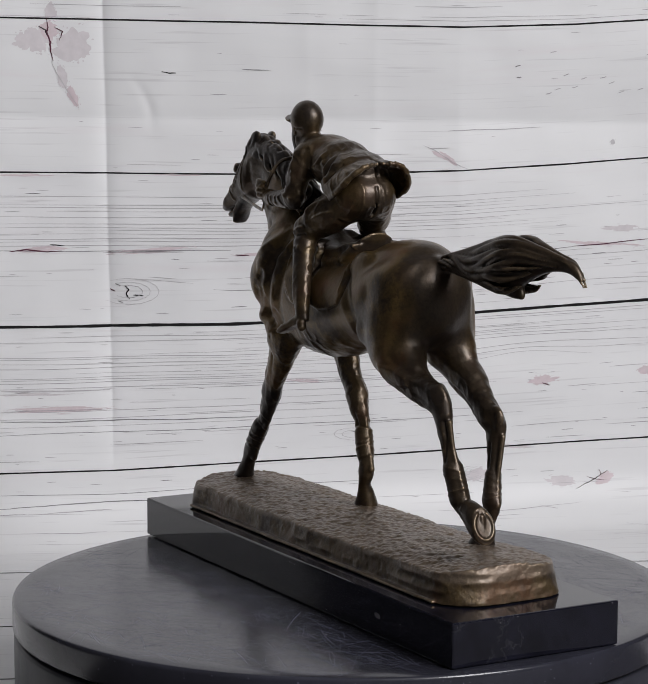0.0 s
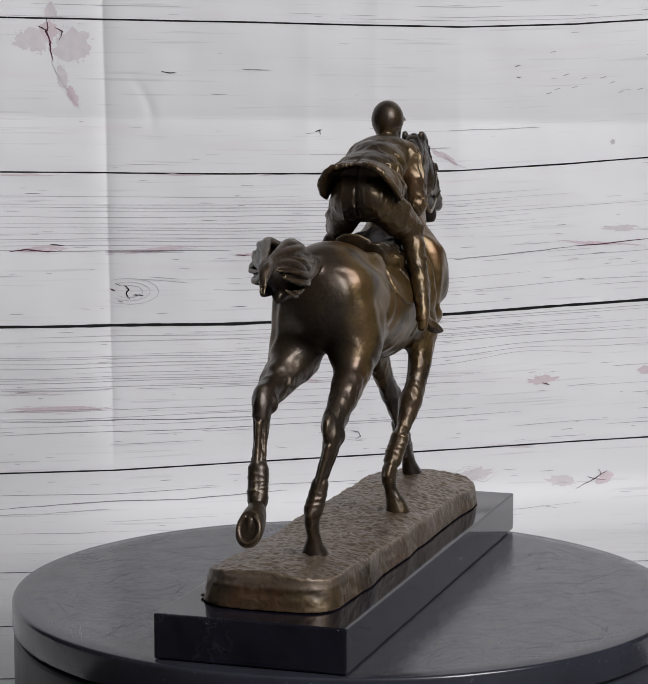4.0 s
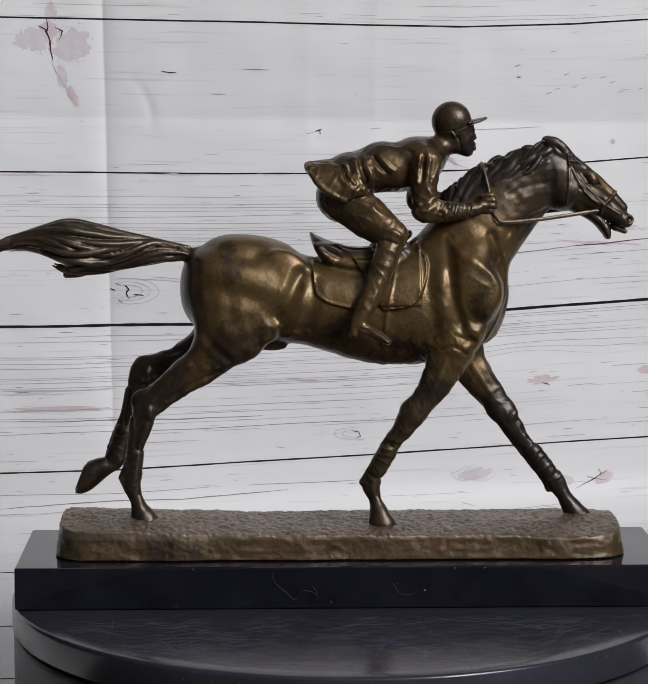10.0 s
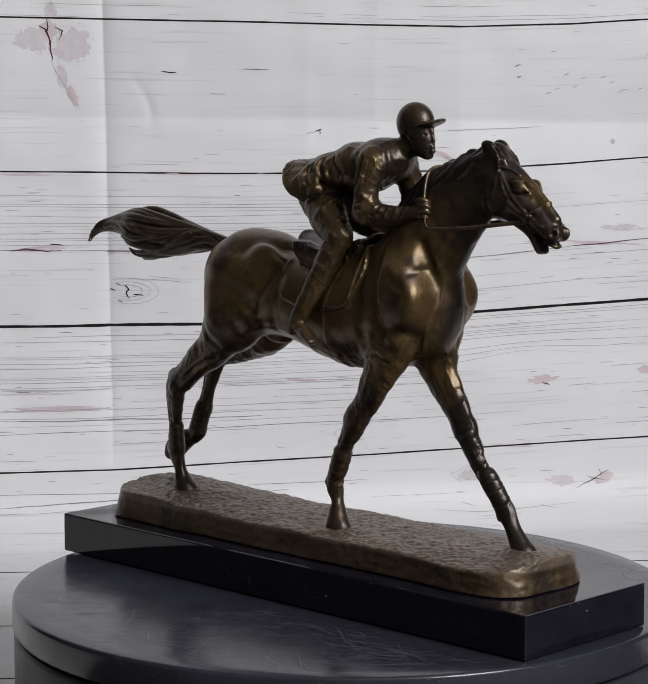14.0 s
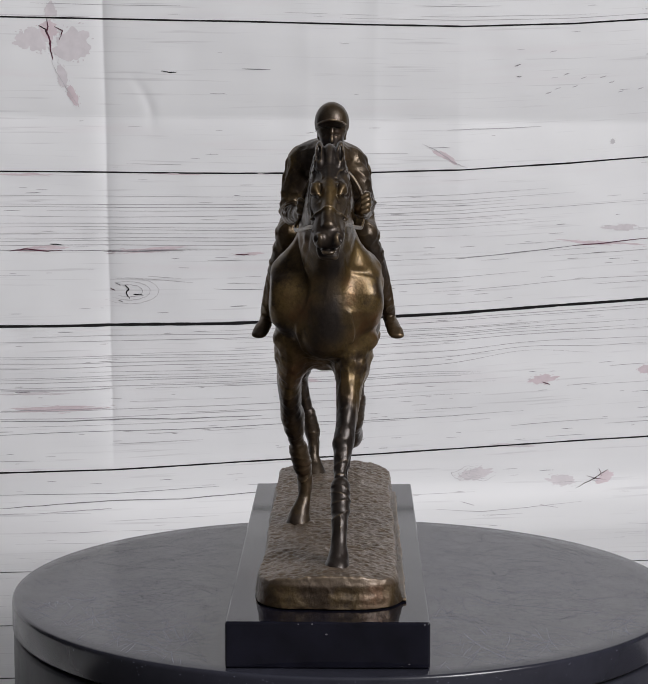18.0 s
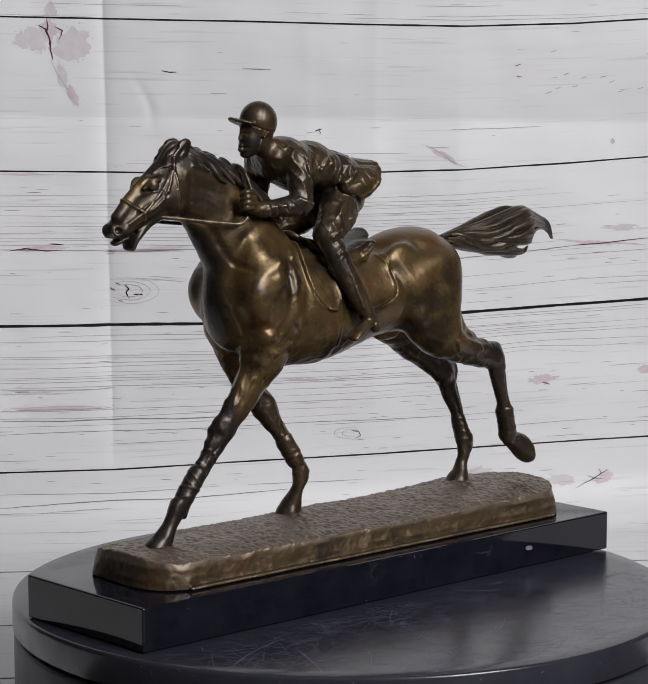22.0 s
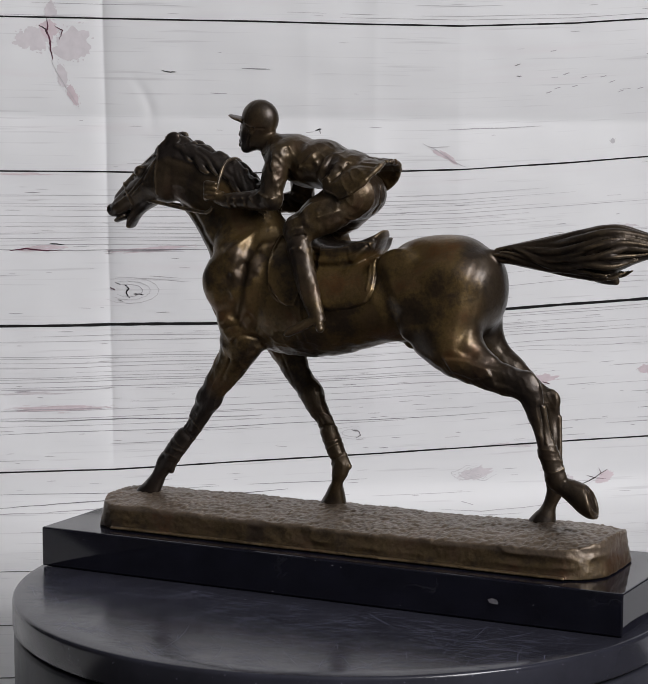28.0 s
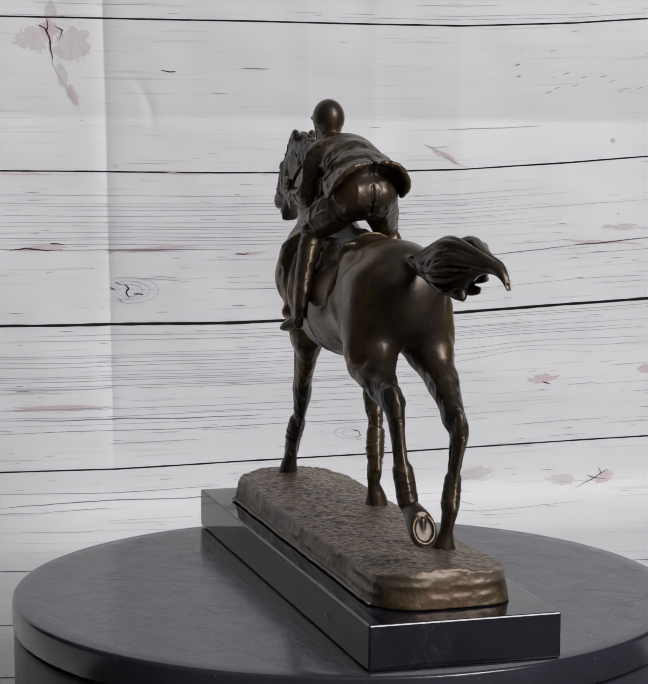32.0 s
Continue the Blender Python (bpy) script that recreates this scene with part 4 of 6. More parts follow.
# hind leg on the ground
horse.limb([(-118.8, -30, 122.9, 8.1, 0.7), (-124.2, -31.5, 116.6, 7.3, 0.72), (-125.2, -30, 107.8, 6.3, 0.75), (-128.6, -27, 95.3, 4.3, 0.9), (-130.4, -25, 86.1, 3.9, 1), (-132.0, -23.5, 79.4, 4.6, 0.9), (-133.8, -22.5, 72.4, 6.4, 0.72), (-131.6, -22, 64.4, 4.8, 0.8), (-129.1, -22, 57.6, 4.3, 0.95)], 2.5)
horse.limb([(-126.8, -30, 127.5, 3.0, 0.8), (-129.6, -30, 122.0, 3.5, 0.8), (-127.0, -29.5, 110.6, 2.7, 0.8)], 1.5)
horse.limb([(-129.3, -22, 57.6, 4.2, 1), (-127.4, -21.5, 51.8, 6.2, 1), (-125.0, -21.3, 45.8, 8.9, 0.95), (-124.2, -21.3, 42.5, 9.6, 0.95)], 1.5)
# lifted hind leg
horse.limb([(-77.2, 7, 156.6, 17.8, 0.9), (-92.1, 9, 147.2, 12.6, 0.85), (-108.5, 10, 140.4, 10.2, 0.8), (-123.6, 10, 136.8, 8.6, 0.72)], 5)
horse.limb([(-123.6, 10, 136.8, 8.3, 0.72), (-128.6, 9.5, 131.5, 7.5, 0.75), (-132.2, 9, 118.2, 5.4, 0.8), (-136.0, 8.6, 107.0, 4.6, 0.9), (-140.1, 8, 95.8, 5.4, 0.95), (-143.2, 7, 85.9, 4.8, 1), (-145.0, 6.5, 79.4, 5.9, 0.85), (-149.0, 6, 75.9, 4.8, 0.9), (-152.8, 5, 74.3, 5.9, 1)], 2.5)
horse.limb([(-128.1, 10, 143.1, 2.7, 0.8), (-131.5, 10, 137.6, 3.0, 0.8), (-133.4, 9.5, 125.1, 2.2, 0.8)], 1.5)
horse.limb([(-152.0, 5, 75.7, 6.2, 0.95), (-157.6, 4.6, 72.6, 7.6, 0.95), (-163.4, 4.4, 69.0, 8.8, 0.9), (-167.0, 4.4, 67.4, 9.2, 0.85)], 1.5)
# forelegs
horse.limb([(65.1, -30, 158.5, 16.1, 0.75), (58.9, -33, 142.7, 11.8, 0.65), (50.0, -33, 126.5, 8.9, 0.75), (39.9, -32, 114.7, 7.8, 0.85)], 5)
horse.limb([(39.9, -32, 114.7, 7.8, 0.85), (35.2, -31, 106.3, 7.0, 0.9), (29.9, -30, 98.8, 5.4, 0.9), (24.1, -28, 88.4, 4.8, 1), (18.2, -26, 77.6, 4.6, 1), (15.1, -25, 69.2, 6.5, 0.75), (17.3, -25, 61.5, 4.3, 0.95), (18.3, -25.5, 57.7, 4.0, 1)], 2.5)
horse.limb([(18.3, -25.5, 58.3, 4.0, 1), (19.7, -27, 53.1, 5.9, 0.95), (21.0, -28, 47.2, 7.6, 0.88), (22.4, -28.2, 43.0, 8.8, 0.9)], 1.5)
horse.limb([(71.2, 4, 153.9, 16.1, 0.75), (76.2, 3, 142.8, 12.4, 0.7), (88.5, 2, 125.6, 9.4, 0.65), (98.7, 0, 112.1, 7.8, 0.7)], 5)
horse.limb([(98.7, 0, 112.1, 7.8, 0.7), (105.1, -1, 102.0, 7.3, 0.75), (111.2, -2, 93.8, 5.4, 0.8), (120.9, -2, 82.7, 4.8, 0.95), (128.7, -2, 72.4, 4.8, 0.95), (133.9, -2.2, 65.2, 6.5, 0.75), (138.1, -2.6, 58.9, 4.6, 0.95)], 2.5)
horse.limb([(138.1, -2.6, 58.9, 4.3, 1), (142.4, -3, 51.6, 5.6, 1), (146.4, -3.5, 45.6, 7.0, 0.95), (148.6, -3.7, 42.0, 8.4, 0.95)], 1.5)
# neck and head
horse.limb([(64.2, -11, 201.0, 29.6, 0.8), (89.6, -10.5, 233.8, 25.8, 0.58), (108.4, -9.5, 250.3, 20.7, 0.54), (124.4, -8.5, 261.9, 17.2, 0.54)], 7)
horse.limb([(126.3, -8.5, 261.3, 16.1, 0.62), (135.3, -8.3, 254.9, 14.3, 0.86), (147.5, -8.5, 248.7, 11.3, 0.98), (159.7, -8.7, 240.7, 8.1, 1.1), (170.6, -8.7, 232.7, 6.2, 1.45)], 4)
horse.ball((135.5, -8.5, 249.6), (11.8, 12.8, 12.4), 40, 2.5)
# tail
horse.limb([(-92.2, -11, 210.9, 4.6, 0.9), (-105.5, -12.5, 212.1, 3.6, 0.95), (-121.6, -13, 213.0, 4.6, 0.95), (-134.9, -13.5, 214.2, 5.4, 0.95), (-150.8, -14, 215.0, 8.8, 0.95), (-165.9, -14.5, 215.2, 11.6, 0.92), (-179.9, -15.8, 217.0, 8.2, 0.92), (-188.9, -17, 218.2, 6.2, 0.9), (-201.0, -19, 219.0, 4.6, 0.9), (-212.0, -21.5, 217.0, 3.8, 0.9), (-219.5, -23, 209.1, 1.4, 1)], 2.5)
horse.limb([(-132, -13.5, 209.5, 3.6, 0.95), (-152, -14, 206.5, 5.4, 0.95), (-164, -14.5, 203.0, 5.8, 0.95), (-171, -15, 200.0, 3.4, 0.95), (-174, -15, 197.0, 1.2, 0.95)], 2)
# sheath
horse.limb([(-50.2, -11, 158.0, 6.5, 1), (-42.0, -11, 155.2, 4.0, 1), (-38.0, -11, 154.2, 2.2, 1)], 2)
horse.smooth(6)
# jaw, eyes, nose and ears
horse.limb([(141.7, -8.6, 241.5, 4.8, 1.7), (153.6, -8.7, 234.2, 3.8, 1.7), (160.2, -8.7, 227.5, 3.5, 1.9), (162.5, -8.7, 221.9, 2.2, 2.4)], 1.5)
horse.ball((150.8, -16.2, 257.4), (3.7, 3.0, 2.9), 38, 0.7)
horse.ball((150.8, -1.0, 257.4), (3.7, 3.0, 2.9), 38, 0.7)
horse.limb([(144.6, -14.6, 261.0, 1.6, 1.2), (150.4, -16.2, 260.0, 1.6, 1.2), (156.4, -14.6, 255.8, 1.0, 1.2)], 1.8)
horse.limb([(144.6, -2.6, 261.0, 1.6, 1.2), (150.4, -1.0, 260.0, 1.6, 1.2), (156.4, -2.6, 255.8, 1.0, 1.2)], 1.8)
horse.limb([(139.1, -8.5, 265.6, 5.9, 1.0), (156.8, -8.6, 253.6, 3.8, 1.0), (171.8, -8.7, 239.4, 3.0, 1.2)], 1.5)
horse.limb([(142.3, -8.6, 269.3, 1.3, 1), (158.6, -8.6, 255.7, 1.5, 0.9), (172.8, -8.7, 240.8, 1.1, 1)], 2.4)
horse.ball((173.8, -13.2, 231.8), (4.0, 3.1, 4.8), 40, 1.2)
horse.ball((173.8, -4.2, 231.8), (4.0, 3.1, 4.8), 40, 1.2)
for side in (-1, 1):
    horse.dent((175.9, -8.7 + side * 7.9, 232.8), (2.3, 2.6, 2.7), 40, 0.5)
    horse.dent((157.5, -8.7 + side * 11.2, 249.6), (7.5, 2.2, 1.7), 38, 0.8)
    horse.dent((164.5, -8.6 + side * 10.6, 243.8), (7.5, 2.6, 4.2), 38, 1.6)
    horse.dent((147.2, -8.6 + side * 12.8, 252.4), (3.6, 1.8, 1.2), 38, 0.8)
    horse.dent((143.2, -8.6 + side * 10.6, 264.0), (2.0, 2.0, 2.4), 38, 0.8)
    horse.limb([(146.5, -8.6 + side * 10.6, 250.4, 1.2, 1), (154.5, -8.6 + side * 9.6, 246.0, 1.1, 1), (162.5, -8.6 + side * 8.2, 241.0, 0.7, 1)], 1)
    horse.limb([(164.5, -8.6 + side * 4.4, 244.6, 0.5, 1), (168.0, -8.6 + side * 5.2, 240.4, 0.8, 1), (172.0, -8.6 + side * 5.6, 236.4, 0.8, 1)], 1.2)
horse.limb([(168.0, -8.7, 229.0, 3.8, 1.4), (173.0, -8.7, 225.4, 2.2, 1.7)], 1)
horse.cut([(161.0, -21, 231.5, 1.0, 1), (161.0, 4, 231.5, 1.0, 1)], 0.4)
# ears laid back
for side in (-1, 1):
    horse.limb([(137.0, -8.5 + side * 5.0, 268.5, 4.2, 0.6), (131.6, -8.5 + side * 5.9, 274.6, 5.6, 0.48), (126.8, -8.5 + side * 6.0, 279.2, 4.4, 0.52), (123.8, -8.5 + side * 5.6, 281.2, 2.6, 0.7)], 0.8)
    horse.dent((134.6, -8.5 + side * 6.1, 277.8), (6.0, 1.4, 2.4), 45, 0.4)
    horse.dent((130.2, -8.5 + side * 9.2, 276.2), (4.6, 1.5, 1.3), 45, 0.5)
horse.limb([(-11.2, -11, 210.3, 4.3, 3.2), (-0.4, -11, 206.2, 6.5, 2.8), (18.5, -11, 205.7, 6.5, 2.7), (34.6, -11, 213.1, 5.4, 2.4)], 2)
horse.limb([(-20.4, -11, 220.3, 1.6, 5), (-15.6, -11, 213.8, 3.8, 4), (-9.6, -11, 208.4, 4.8, 3.4)], 2)
# saddle: tree, seat and cantle over the cloth
horse.limb([(-21.8, -11, 224.0, 1.1, 6), (-17.7, -11, 220.0, 2.4, 5), (-0.5, -11, 212.2, 3.5, 4.4), (15.7, -11, 212.2, 3.5, 4.2), (30.5, -11, 218.2, 3.2, 3.8), (38.6, -11, 223.9, 2.4, 3)], 1.5)
horse.panel([(-21.4, 219.3), (-21.1, 198.1), (-19.6, 188.8), (-12.4, 183.5), (2.2, 180.1), (15.4, 180.6), (15.2, 219.3)], -1, 1.1, 1.1)
horse.panel([(-24.3, 218.9), (-26.5, 206.8), (-27.4, 190.1), (-23.1, 182.5), (-12.3, 178.5), (1.1, 176.6), (14.6, 179.9), (14.7, 217.6)], 1, 1.1, 1.1)
horse.emboss([(-21.2, 215.3), (-20.9, 198.1), (-19.0, 189.6), (-12.1, 184.6), (2.2, 181.1)], -1, 1.3, 0.5)
horse.emboss([(-19.7, 217.6), (-23.0, 204.1), (-24.1, 190.1)], 1, 1.3, 0.5)
horse.emboss([(-26.5, 206.8), (-27.9, 190.1), (-23.7, 182.0), (-12.3, 177.7)], 1, 1.3, -0.6)
horse.panel([(-8.5, 219.3), (2.1, 211.9), (9.0, 201.9), (11.4, 192.9), (7.4, 182.2), (44.5, 182.3), (44.2, 219.4)], -1, 1.1, 1)
# fore flap
horse.panel([(29.6, 229.9), (33.9, 231.2), (37.8, 228.4), (41.6, 223.1), (44.8, 216.8), (47.2, 211.5), (48.5, 206.2), (47.9, 200.3), (46.0, 194.3), (43.2, 188.1), (39.2, 183.1), (32.6, 180.8), (26.0, 180.1), (21.3, 179.3), (18.6, 182.2), (18.5, 194.3), (20.5, 208.8), (24.7, 221.1)], -1, 0.8, 1.5)
horse.emboss([(37.8, 228.4), (44.8, 216.8), (48.5, 206.2), (46.0, 194.3), (39.2, 183.1), (26.0, 180.1)], -1, 1.3, 0.8)
horse.panel([(28.1, 228.4), (33.6, 233.6), (38.8, 233.7), (42.3, 228.3), (44.7, 220.3), (46.3, 213.0), (46.8, 205.6), (46.1, 198.4), (44.2, 191.8), (40.6, 186.0), (36.1, 181.6), (30.6, 177.8), (25.4, 178.3), (21.2, 188.0), (19.5, 201.5), (22.7, 216.0)], 1, 0.8, 1.5)
horse.emboss([(38.8, 233.7), (44.1, 219.0), (46.3, 202.9), (43.6, 188.6), (36.1, 180.7), (25.4, 178.6)], 1, 1.3, 0.8)
horse.emboss([(31.6, 219.4), (28.0, 199.8), (24.4, 182.3), (21.3, 158.3)], -1, 1.6, 0.6)
horse.emboss([(28.1, 217.6), (24.0, 196.1), (21.3, 174.5), (19.4, 155.5)], 1, 1.6, 0.6)
# girth
horse.emboss([(23.9, 195.5), (23.5, 173.7), (23.1, 138.2)], 0, 4.3, 0.5)
# haunch and flank: hip bone, hollow flank, hamstring line, stifle fold
horse.emboss([(-29, 200), (-35, 187), (-44, 176)], -1, 8, -2.4)
horse.emboss([(-21, 196), (-22, 180), (-27, 166)], -1, 7, -1.3)
horse.emboss([(-86, 195), (-67, 189), (-47, 184)], -1, 9, -0.9)
horse.emboss([(-91.5, 207), (-92, 190), (-89, 170), (-81, 157), (-73, 150)], -1, 4.6, -0.8)
horse.emboss([(-72, 186), (-70, 172), (-64, 158)], -1, 7, -0.6)
horse.emboss([(-25, 165), (-38, 163), (-51, 159)], -1, 4, 1.0)
horse.fold([(-87, 148), (-97, 145.5), (-108, 141)], -1, 3.4, 1.2)
horse.emboss([(-78, 142), (-95, 134.5), (-110, 125)], -1, 2.6, -1.0)
horse.emboss([(-29, 198), (-38, 182), (-41, 170), (-38, 154)], 1, 9, -2.0)
horse.emboss([(-94.5, 214), (-92, 195), (-89, 175), (-86, 158)], 1, 4.6, -0.9)
horse.emboss([(-60, 194), (-61, 176), (-60, 160)], 1, 9, -0.35)
horse.panel([(-77, 152), (-90, 151.5), (-104, 147), (-107, 142), (-95, 139.5), (-82, 143)], 1, 2.4, 1.5)
horse.fold([(-83, 158), (-99, 151), (-119, 145)], 1, 2.2, -0.9)
horse.fold([(-108, 139), (-117, 137), (-124, 133)], 1, 1.8, -0.9)
# shoulder blade, the groove before it, the triceps behind it, elbow and veins
for side in (-1, 1):
    horse.panel([(62, 221), (70, 217), (78, 210), (89, 204), (95, 195), (96, 184), (90, 172), (80, 163), (72, 166), (67, 180), (64, 198)], side, 8, 2.4)
    horse.emboss([(62, 222), (63.5, 203), (64.5, 184), (73, 161)], side, 5.0, -0.9)
    horse.emboss([(51, 209), (49.5, 190), (53, 163)], side, 6.4, -0.8)
    horse.fold([(58, 206), (57, 188), (61, 172)], side, 3.4, 0.7)
    horse.fold([(63, 165), (72, 161.5), (81, 160.5)], side, 2.6, -0.9)
    horse.fold([(59, 160.5), (68, 156), (77, 154)], side, 2.6, 0.5)
    horse.emboss([(57, 155), (65, 157), (72, 152)], side, 2.2, -0.9)
horse.emboss([(77, 211), (88, 201), (92.5, 190), (86, 177)], -1, 6.0, 1.0)
horse.emboss([(88, 224), (94, 206), (97, 190), (97.5, 177)], -1, 4.6, -1.5)
horse.emboss([(104, 226), (98, 214), (94, 209)], -1, 4.5, 1.0)
horse.emboss([(99, 200), (97, 184), (91, 169), (85, 157)], -1, 1.3, 0.9)
horse.emboss([(88, 224), (95, 206), (98, 188)], 1, 4.6, -0.8)
horse.fold([(63, 219), (70, 213), (76, 206)], 1, 3.6, 0.8)
horse.fold([(62, 204), (69, 197), (76, 190)], 1, 3.0, -1.1)
horse.fold([(66, 211), (71, 203), (79, 199)], 1, 3.0, 0.5)
horse.fold([(70, 184), (75, 182.5), (81, 183)], 1, 3.4, -0.8)
horse.fold([(57, 172), (64, 166), (72, 156)], 1, 2.6, -0.8)
horse.fold([(53, 217), (56, 209), (60, 203)], 1, 2.0, 1.0)
horse.fold([(55, 198), (57, 189), (56, 178)], 1, 2.2, -0.8)
horse.emboss([(100, 198), (97, 181), (90, 166)], 1, 1.3, 0.9)
# neck: throat groove and crest muscles
horse.emboss([(123.2, 238.9), (109.8, 232.1), (96.6, 213.2), (88.6, 206.4)], 0, 3.2, -0.8)
horse.emboss([(100, 254), (113, 261), (128, 264)], 0, 3.6, 0.35)
horse.emboss([(99, 248), (112, 254), (127, 256)], 0, 3.0, -0.4)
horse.emboss([(104, 243), (116, 249), (127, 250)], 0, 2.6, 0.25)
horse.emboss([(126.0, 261.7), (126.2, 249.6), (128.5, 241.6)], 0, 3.8, -0.4)
horse.emboss([(90.7, 254.9), (106.7, 263.0), (122.7, 268.4)], 0, 2.7, 0.6)
# cheek, face bone and eyes
horse.emboss([(143.1, 252.4), (152.6, 247.6), (162.1, 241.7)], 0, 1.6, -0.8)
horse.emboss([(147.1, 254.5), (152.5, 254.0), (157.3, 251.9)], 0, 1.3, -0.7)
horse.emboss([(147.0, 260.4), (151.8, 261.5), (156.1, 258.3)], 0, 1.1, 0.5)
horse.emboss([(149.9, 245.7), (159.4, 241.7), (168.9, 236.3)], 0, 1.3, 0.6)
horse.emboss([(163.6, 230.4), (169.0, 228.2), (177.2, 225.5)], 0, 1.1, -0.9)
# bridle: headpiece, cheek strap, throat lash, noseband
horse.emboss([(136.1, 273.2), (136.7, 267.9), (138.9, 263.6), (146.1, 250.2), (155.9, 241.9)], 0, 1.1, 0.9)
horse.emboss([(138.3, 266.3), (148.5, 252.4), (158.0, 243.3)], 0, 0.9, 0.7)
horse.emboss([(136.7, 267.3), (136.3, 257.7), (135.4, 243.8)], 0, 0.9, 0.8)
horse.emboss([(168.4, 250.6), (165.4, 248.1), (162.0, 244.9), (158.6, 242.2), (157.1, 236.3)], 0, 1.2, 1)
horse.emboss([(136.7, 269.0), (142.8, 267.9), (148.3, 264.4)], 0, 0.9, 0.8)
# veins, tendons and bandages
horse.emboss([(-126.1, 108.2), (-129.4, 93.3), (-131.1, 82.5)], -1, 1.3, -0.8)
horse.emboss([(-134.9, 125.0), (-137.3, 111.3), (-139.4, 97.5)], 1, 1.3, -0.8)
horse.emboss([(32.3, 104.6), (25.1, 93.7), (18.0, 81.5)], -1, 1.3, -0.7)
horse.emboss([(106.4, 101.3), (117.3, 90.4), (126.8, 78.1)], 1, 1.3, -0.7)

rider = Clay((-30, -64, 148), (122, 42, 312), 0.6)
# head and cap
rider.ball((64.8, -8, 292.8), (12.4, 10.3, 12.4), -6, 1)
rider.ball((70.5, -8, 283.2), (8.1, 7, 10.8), -10, 2)
rider.limb([(69.2, -8, 280.2, 6.5, 0.95), (74.0, -8, 275.7, 4.6, 0.95)], 2)
rider.limb([(65.4, -8, 281.0, 6.5, 0.85), (57.6, -9, 276.6, 7.8, 0.95), (50.5, -10, 271.6, 10.0, 1.05)], 3)
# collar
rider.limb([(52.5, -9, 280.5, 2.2, 2.6), (58.5, -9, 271.9, 3.2, 2.8)], 2)
# torso
rider.ball((44.2, -12, 269.8), (15.8, 20.5, 13.6), 22, 5)
rider.ball((27.0, -12, 265.2), (20.4, 19.0, 14.8), 20, 5)
rider.ball((8.8, -12, 261.2), (19.9, 19.0, 12.4), 12, 5)
# coat skirt
rider.limb([(15.5, -12, 263.6, 11.3, 1.55), (2.1, -12, 262.0, 10.8, 1.75), (-6.0, -12, 262.8, 7.0, 2.2)], 2.5)
# seat and thighs
rider.ball((-3.6, -12, 246.0), (15.6, 18, 14.6), 35, 4)
rider.ball((-6.4, -20, 246.5), (11.6, 9, 11.6), 35, 3)
rider.ball((-6.4, -4, 246.5), (11.6, 9, 11.6), 35, 3)
rider.limb([(0.7, -21, 244.2, 13.2, 0.9), (14.0, -28.5, 233.6, 12.6, 0.8), (27.4, -34.5, 224.5, 8.6, 0.85)], 4)
rider.limb([(0.8, -3, 243.6, 13.2, 0.9), (14.0, 6, 233.6, 12.6, 0.8), (27.4, 12.5, 224.4, 8.6, 0.85)], 4)
rider.limb([(27.6, -34.5, 224.5, 8.2, 0.9), (20.6, -40.5, 205.1, 7.6, 0.8), (12.6, -45.5, 186.9, 6.6, 0.75), (6.3, -48.5, 174.0, 5.2, 0.8)], 2.5)
rider.limb([(27.7, 12.5, 224.4, 8.2, 0.9), (20.6, 19, 205.1, 7.6, 0.8), (12.6, 24, 186.9, 6.6, 0.75), (6.3, 27, 174.0, 5.2, 0.8)], 2.5)
rider.limb([(4.2, -48.7, 170.6, 4.0, 1), (12.4, -50.0, 167.4, 3.8, 1.15), (18.5, -51.6, 164.4, 3.3, 1.5), (23.7, -53.0, 161.8, 2.1, 2.3)], 1.2)
rider.limb([(4.2, 27.5, 170.6, 4.0, 1), (12.4, 29.0, 167.4, 3.8, 1.15), (18.5, 30.6, 164.4, 3.3, 1.5), (23.7, 32.0, 161.8, 2.1, 2.3)], 1.2)
# arms
rider.limb([(48.2, -26.5, 269.5, 9.1, 0.9), (46.2, -30.5, 253.4, 8.4, 0.85), (47.3, -32.5, 240.0, 7.2, 0.85)], 3)
rider.limb([(46.3, -32.5, 239.3, 7.2, 0.85), (62.9, -29.5, 238.4, 6.2, 0.9), (77.8, -25.5, 239.8, 4.4, 1)], 2.5)
rider.limb([(43.9, 4, 269.5, 9.1, 0.9), (45.9, 8.5, 256.1, 8.3, 0.85), (47.0, 11, 245.3, 7.1, 0.85)], 3)
rider.limb([(46.2, 11, 243.4, 7.0, 0.85), (62.8, 11, 242.0, 5.9, 0.9), (77.6, 10.5, 242.1, 4.3, 1)], 2.5)
rider.limb([(77.8, -27, 239.8, 3.8, 1), (85.2, -23.5, 242.8, 4.6, 1)], 1.5)
rider.limb([(77.4, 11, 240.1, 3.8, 1), (84.6, 9.5, 243.2, 4.6, 1)], 1.5)
rider.smooth(3)
# boot soles and heels
for y in (-50.0, 29.0):
    rider.flatten((11.4, y, 165.4), (-0.43, 0, -0.9), 13)
    rider.limb([(3.2, y + 0.6, 168.4, 3.0, 1.0), (2.6, y + 0.6, 166.2, 2.7, 1.1)], 0.6)
